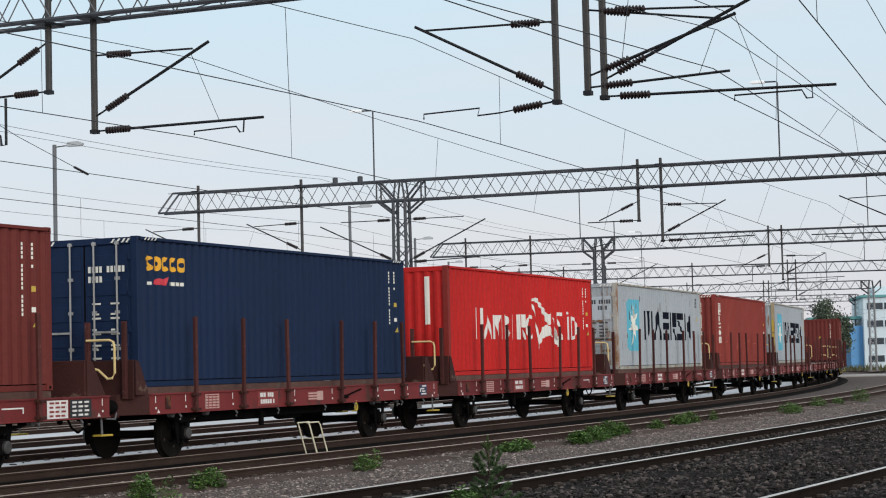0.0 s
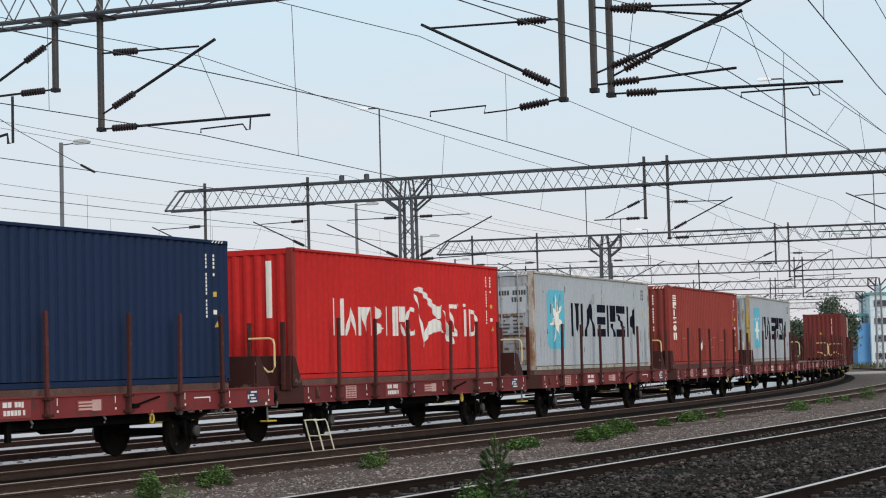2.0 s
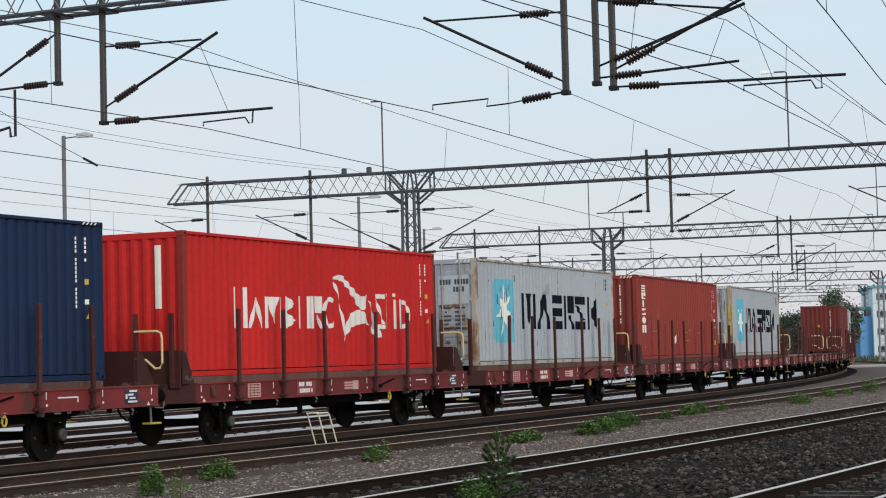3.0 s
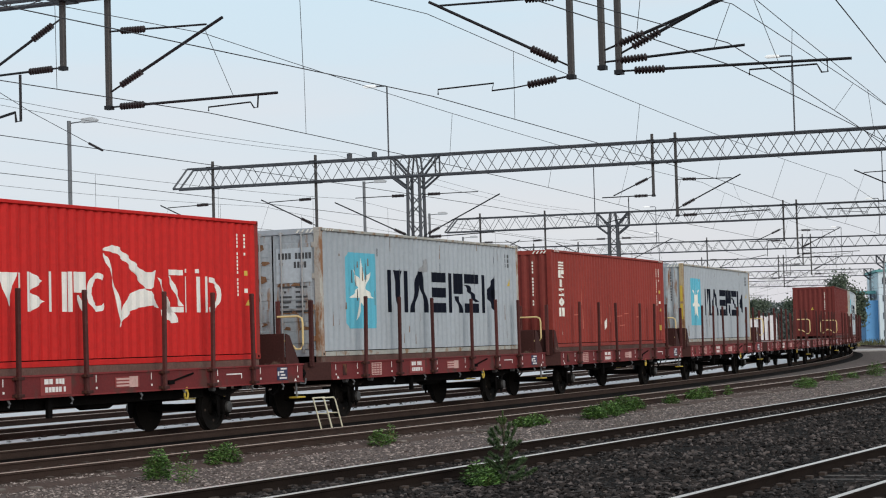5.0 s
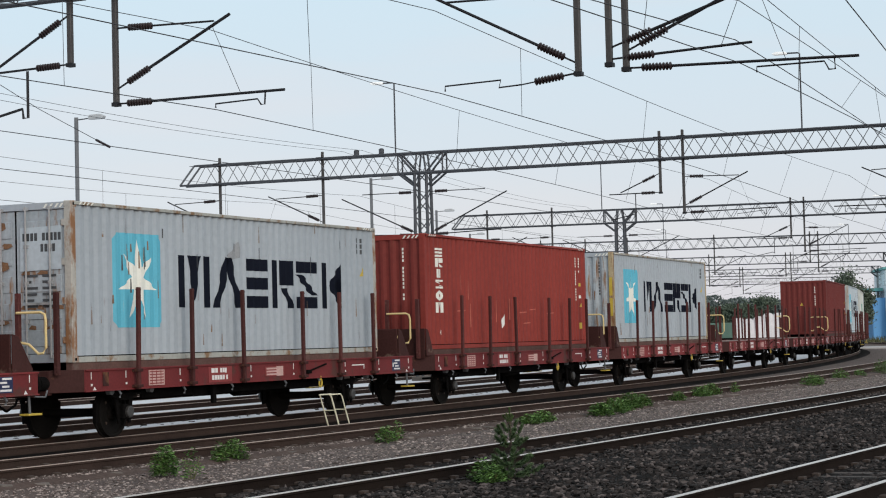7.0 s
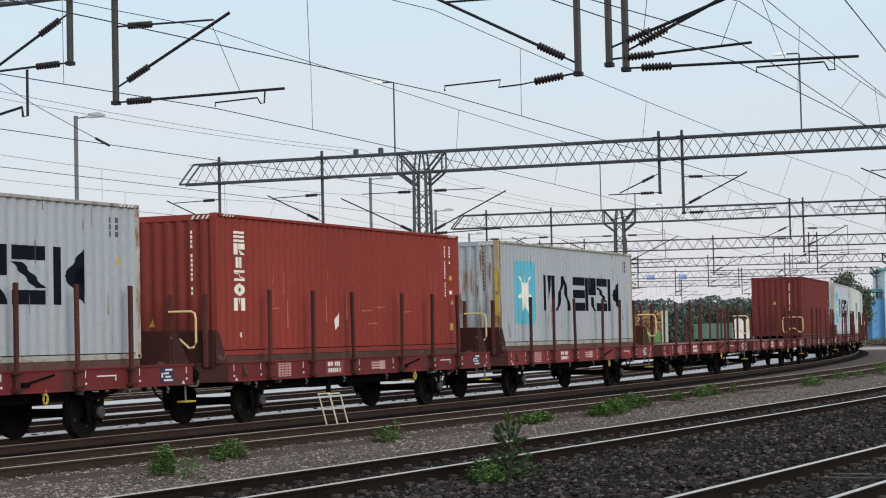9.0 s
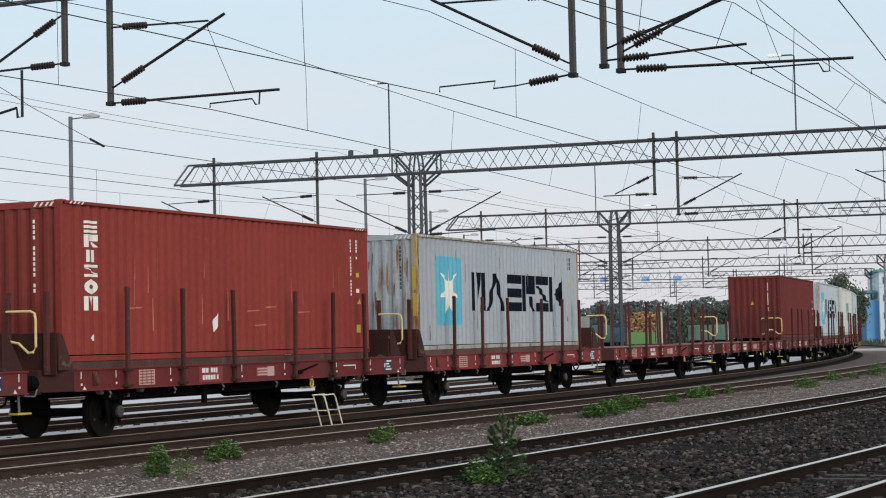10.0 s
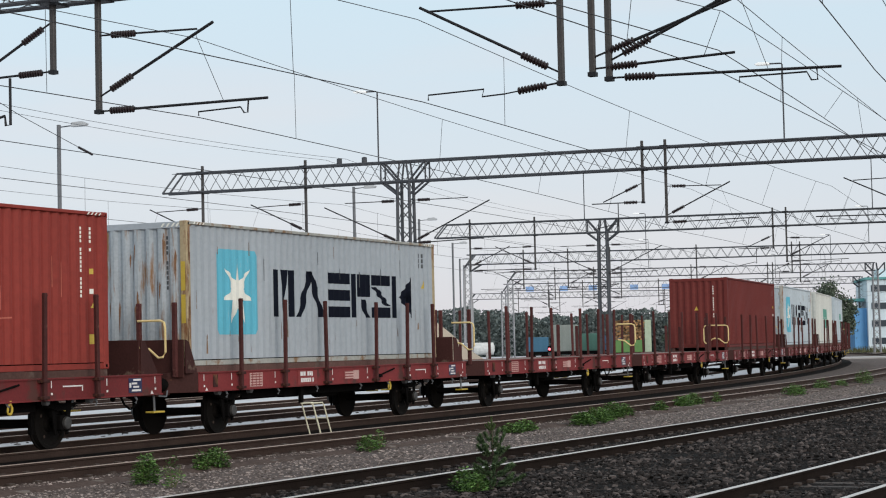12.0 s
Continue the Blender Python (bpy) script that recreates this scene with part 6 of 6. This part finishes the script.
for x, y, ln, h, col, label in ((8.6, 214, 2.3, 1.6, (0.05, 0.13, 0.20), "blue open wagon parked in the yard"), (11.2, 214, 3.0, 2.9, (0.22, 0.24, 0.22), "grey covered wagon parked in the yard"),
                                (14.4, 214, 2.2, 1.9, (0.07, 0.15, 0.12), "green open wagon parked in the yard"), (16.8, 214, 2.4, 1.6, (0.05, 0.10, 0.17), "dark blue open wagon parked in the yard"),
                                (25.4, 216, 6.2, 1.7, (0.09, 0.15, 0.12), "green open wagon parked behind the train")):
    parked(x, y, ln, h, col, label)
M_TARP = material("white_tarpaulin", (0.66, 0.62, 0.62), 0.7, vary=0.15, scale=1.5, grain=8, bump=0.2)
cov = thing("covered_wagon", "wagon with white round-topped tarpaulin covers beyond the train", "wagon", "parked wagons in the yard", at=pose(26.2, 190, 0, 0, 0, -4))
for i, h in enumerate((2.0, 1.9, 2.1, 2.4, 2.4)):
    arch = [(0, 0)] + [(0.46 - 0.46 * math.cos(a), h - 0.42 + 0.42 * math.sin(a)) for a in np.linspace(0, math.pi, 8)] + [(0.92, 0)]
    part("cover", prism(bmesh.new(), arch, 2.2, lambda a, b, c: (i * 0.95 + a, c, 1.2 + b)), M_TARP, cov, "white tarpaulin cover")
part("chassis", box(bmesh.new(), 0, 0.1, 0.8, 4.75, 2.1, 1.19), M_UNDER, cov)
for wx in (0.8, 3.9):
    part("wheel", lathe(bmesh.new(), ((0, 0.46), (0.1, 0.46)), (wx, 0.3, 0.46), (0, 1, 0), 14), M_WHEEL, cov)
sig = thing("dwarf_signal", "small yard signal showing a red light", "signal", at=pose(7.7, 150, 0))
part("post", tube(bmesh.new(), ((0, 0, 0), (0, 0, 1.25)), 0.05, 8), M_GALV, sig)
part("head", box(bmesh.new(), -0.14, -0.1, 1.3, 0.14, 0.1, 1.8), M_UNDER, sig, bevel=0.03)
part("lens", lathe(bmesh.new(), ((0, 0.10), (0.05, 0.09), (0.07, 0.03)), (0, -0.1, 1.55), (0, -1, 0), 12), material("red_signal_glass", (0.8, 0.05, 0.05), 0.3, bump=0, emit=(3.5, 0.5, 0.6)), sig, "glowing red lens")
logs = thing("log_wagon", "green wagon with stacked orange-brown logs", "wagon", "parked wagons in the yard", at=pose(17.4, 206, 0, 0, 0, -4))
M_LOG = island_material("cut_log", (0.20, 0.10, 0.045), 0.75, tint=(0.42, 0.24, 0.11))
M_GREENW = material("bright_green_wagon", (0.10, 0.21, 0.06), 0.6, vary=0.15)
part("body", box(bmesh.new(), 0, 0, 0.9, 3.2, 2.4, 2.2), M_GREENW, logs, "bright green steel body", bevel=0.05)
part("headboard", box(bmesh.new(), 3.3, 0, 0.9, 4.0, 2.4, 4.3), material("pale_green_panel", (0.36, 0.42, 0.30), 0.7), logs, "pale green end panel", bevel=0.04)
for wx in (0.6, 2.7):
    part("wheel", lathe(bmesh.new(), ((0, 0.46), (0.1, 0.46)), (wx, 0.3, 0.46), (0, 1, 0), 14), M_WHEEL, logs)
bm = bmesh.new()
rng = random.Random(9)
for i in range(15):
    for j in range(11):
        lathe(bm, ((0, 0.10), (2.2, 0.11)), (0.12 + i * 0.215 + 0.1 * (j % 2), 0.05 + rng.uniform(-0.1, 0.1), 2.32 + j * 0.19 + rng.uniform(-0.04, 0.04)), (0, 1, 0), 7)
tagged(part("log_stack", bm, M_LOG, logs, "stack of cut logs seen end on"), kind="stuff")

M_SAND = material("beige_sand", (0.40, 0.33, 0.26), 0.95, vary=0.15, scale=0.8, grain=20, bump=0.5)
bm = bmesh.new()
bmesh.ops.create_grid(bm, x_segments=24, y_segments=24, size=1.0)
for v in bm.verts:
    r = math.hypot(v.co.x, v.co.y)
    v.co = Vector((v.co.x * 5.0, v.co.y * 4.0, max(-0.05, 3.8 * (1 - r * 1.05)) + 0.12 * noise.noise(v.co * 3)))
heap = new("sand_heap", finish("sand_heap", bm, M_SAND))
heap.matrix_basis = pose(-1.3, 121, 0)
tagged(heap, "beige heap of sand behind the train", "sand heap")
tank = thing("storage_tank", "white horizontal storage tank far across the yard", "tank", at=pose(2.2, 236, 0))
part("shell", lathe(bmesh.new(), ((0, 0.3), (0.15, 0.75), (4.6, 0.75), (4.75, 0.3)), (-1.5, 0, 1.6), (1, 0, 0), 18), material("white_tank_paint", (0.62, 0.62, 0.60), 0.5), tank)
for x in (-0.8, 2.4):
    part("cradle", box(bmesh.new(), x - 0.2, -0.7, 0, x + 0.2, 0.7, 1.1), M_CONC, tank)

# ---- loose stone and sleepers ----
ICO_V = np.array([(0, 0, -1), (0.72, -0.53, -0.45), (-0.28, -0.85, -0.45), (-0.89, 0, -0.45), (-0.28, 0.85, -0.45), (0.72, 0.53, -0.45), (0.28, -0.85, 0.45), (-0.72, -0.53, 0.45), (-0.72, 0.53, 0.45), (0.28, 0.85, 0.45), (0.89, 0, 0.45), (0, 0, 1)])
ICO_F = ((1, 0, 2), (0, 1, 5), (0, 2, 3), (0, 3, 4), (0, 4, 5), (1, 5, 10), (2, 1, 6), (3, 2, 7), (4, 3, 8), (5, 4, 9), (1, 10, 6), (2, 6, 7), (3, 7, 8), (4, 8, 9), (5, 9, 10), (6, 10, 11), (7, 6, 11), (8, 7, 11), (9, 8, 11), (10, 9, 11))


def stones(name, spots, mat, label, lo, hi, flat=0.75):
    n = len(spots)
    rg = np.random.RandomState(4)
    size = rg.uniform(lo, hi, (n, 1, 1)) * np.stack([rg.uniform(0.8, 1.7, n), rg.uniform(0.5, 1.0, n), rg.uniform(0.45, 1.0, n) * flat], 1)[:, None, :]
    shape = ICO_V[None] * rg.uniform(0.35, 1.45, (n, 12, 1))
    a = rg.uniform(0, 6.283, n)
    rot = np.zeros((n, 3, 3))
    rot[:, 0, 0], rot[:, 0, 1], rot[:, 1, 0], rot[:, 1, 1], rot[:, 2, 2] = np.cos(a), -np.sin(a), np.sin(a), np.cos(a), 1
    v = np.einsum("nij,nkj->nki", rot, shape * size) + np.array(spots)[:, None, :]
    f = (np.array(ICO_F)[None] + 12 * np.arange(n)[:, None, None]).reshape(-1, 3)
    me = bpy.data.meshes.new(name)
    me.from_pydata(v.reshape(-1, 3).tolist(), [], f.tolist())
    me.materials.append(mat)
    tagged(new(name, me), label, "gravel", kind="stuff")


rg = np.random.RandomState(8)
spots = []
for i in range(56000):
    s = -3 + 62 * rg.rand() ** 1.6
    lo, hi = d_t3(s) - 0.95, min(d_t4(s) + 3.2, 20.5)
    d = rg.uniform(lo, hi)
    if any(abs(abs(d - q(s)) - 0.798) < 0.09 for q in (d_t3, d_t4)):
        continue
    inside = abs(d - d_t3(s)) < 0.72 or abs(d - d_t4(s)) < 0.72
    spots.append(tuple(loc(s, d, 0.045 + (0.0 if inside else 0.012 * rg.rand()) + 0.03 * noise.noise(Vector((s * 0.6, d * 0.6, 0))))))
stones("ballast_stones", spots, M_STONE, "dark crushed ballast stones between the tracks", 0.016, 0.050, 0.95)
spots = []
for i in range(40000):
    s = -2 + 60 * rg.rand() ** 1.9
    d = rg.uniform(d_t2(s) - 2.4, d_t3(s) - 1.0)
    if abs(abs(d - d_t2(s)) - 0.798) < 0.09:
        continue
    spots.append(tuple(loc(s, d, 0.06 if abs(d - d_t2(s)) < 1.4 else 0.004)))
stones("path_pebbles", spots, M_PEBBLE, "small brown pebbles scattered on the gravel path", 0.007, 0.028, 0.7)
spots = []
for i in range(900):
    s = 8 + 75 * rg.rand() ** 1.3
    d = d_b1(s) + rg.uniform(-1.5, 1.5)
    if abs(abs(d - d_b1(s)) - 0.798) < 0.09:
        continue
    spots.append(tuple(loc(s, d, 0.06)))
stones("back_stones", spots, M_STONE, "dark ballast stones on the track behind the train", 0.03, 0.06)

PALE_SLEEPER = finish("sleeper", box(bmesh.new(), -1.30, -0.12, -0.10, 1.30, 0.12, 0.0), M_PALESLEEPER, 0.015)
SLEEPER = finish("sleeper", box(bmesh.new(), -1.30, -0.12, -0.10, 1.30, 0.12, 0.0), M_SLEEPER, 0.015)
END_SLAB = finish("sleeper_end", box(bmesh.new(), -0.24, -0.13, -0.05, 0.24, 0.13, 0.0), M_KERB, 0.02)
CLIP = bmesh.new()
for sx in (-0.798, 0.798):
    for e in (-0.10, 0.10):
        box(CLIP, sx + e - 0.045, -0.06, 0.0, sx + e + 0.045, 0.06, 0.045)
CLIP = finish("rail_clip", CLIP, M_CLIP, 0.008)
for name, dist, s0, s1, head, p0, p1 in TRACKS:
    if p1 <= p0:
        continue
    n = 0
    s = p0
    while s < p1:
        top = RAIL - 0.162 + random.uniform(-0.004, 0.004)
        ob = new("sleeper", PALE_SLEEPER if name == "track_back" else SLEEPER)
        ob.parent = track_things[name]
        ob.matrix_basis = stand(s, dist(s) + random.uniform(-0.03, 0.03), top, radians(random.uniform(-1, 1)))
        ob = new("rail_clip", CLIP)
        ob.parent = track_things[name]
        ob.matrix_basis = stand(s, dist(s), RAIL - 0.16)
        if name == "track_near" and random.random() < 0.62:
            ob = new("sleeper_end", END_SLAB)
            ob.parent = track_things[name]
            ob.matrix_basis = stand(s + random.uniform(-0.1, 0.1), dist(s) + 1.42 + random.uniform(-0.12, 0.10), 0.055 + random.uniform(-0.035, 0.015), radians(random.uniform(-25, 25))) @ Matrix.Diagonal((random.uniform(0.5, 1.0), random.uniform(0.55, 1.1), 1, 1))
        s += 0.61
        n += 1


# ---- what moves ----
def run(t):
    """Metres that the train has gone by t seconds."""
    return 4.4347 * t + 0.0338 * t * t


def on_track(s):
    """The pose of a wagon whose cargo's front stands at s: both axles on the track."""
    a, b = loc(s + AXLES[0]), loc(s + AXLES[1])
    way = (b - a).normalized()
    turn = math.atan2(way.x, way.y)
    return Matrix.Translation(a - way * AXLES[0]) @ Matrix.Rotation(-turn, 4, "Z")


def motions():
    times = [0.5 * i for i in range(25)]
    fine = [0.1 * i for i in range(121)]
    for k, w in wagons.items():
        rows = [(t, on_track(S_FIRST + k * WAGON_PITCH - run(t))) for t in times]
        walk(w, rows)
        if k in cargo:
            walk(cargo[k], rows)
        for child in w.children:
            if child.name.startswith("wheelset"):
                at = child.location.copy()
                walk(child, [(t, Matrix.Translation(at) @ Matrix.Rotation(run(t) / 0.46, 4, "X")) for t in fine])


motions()
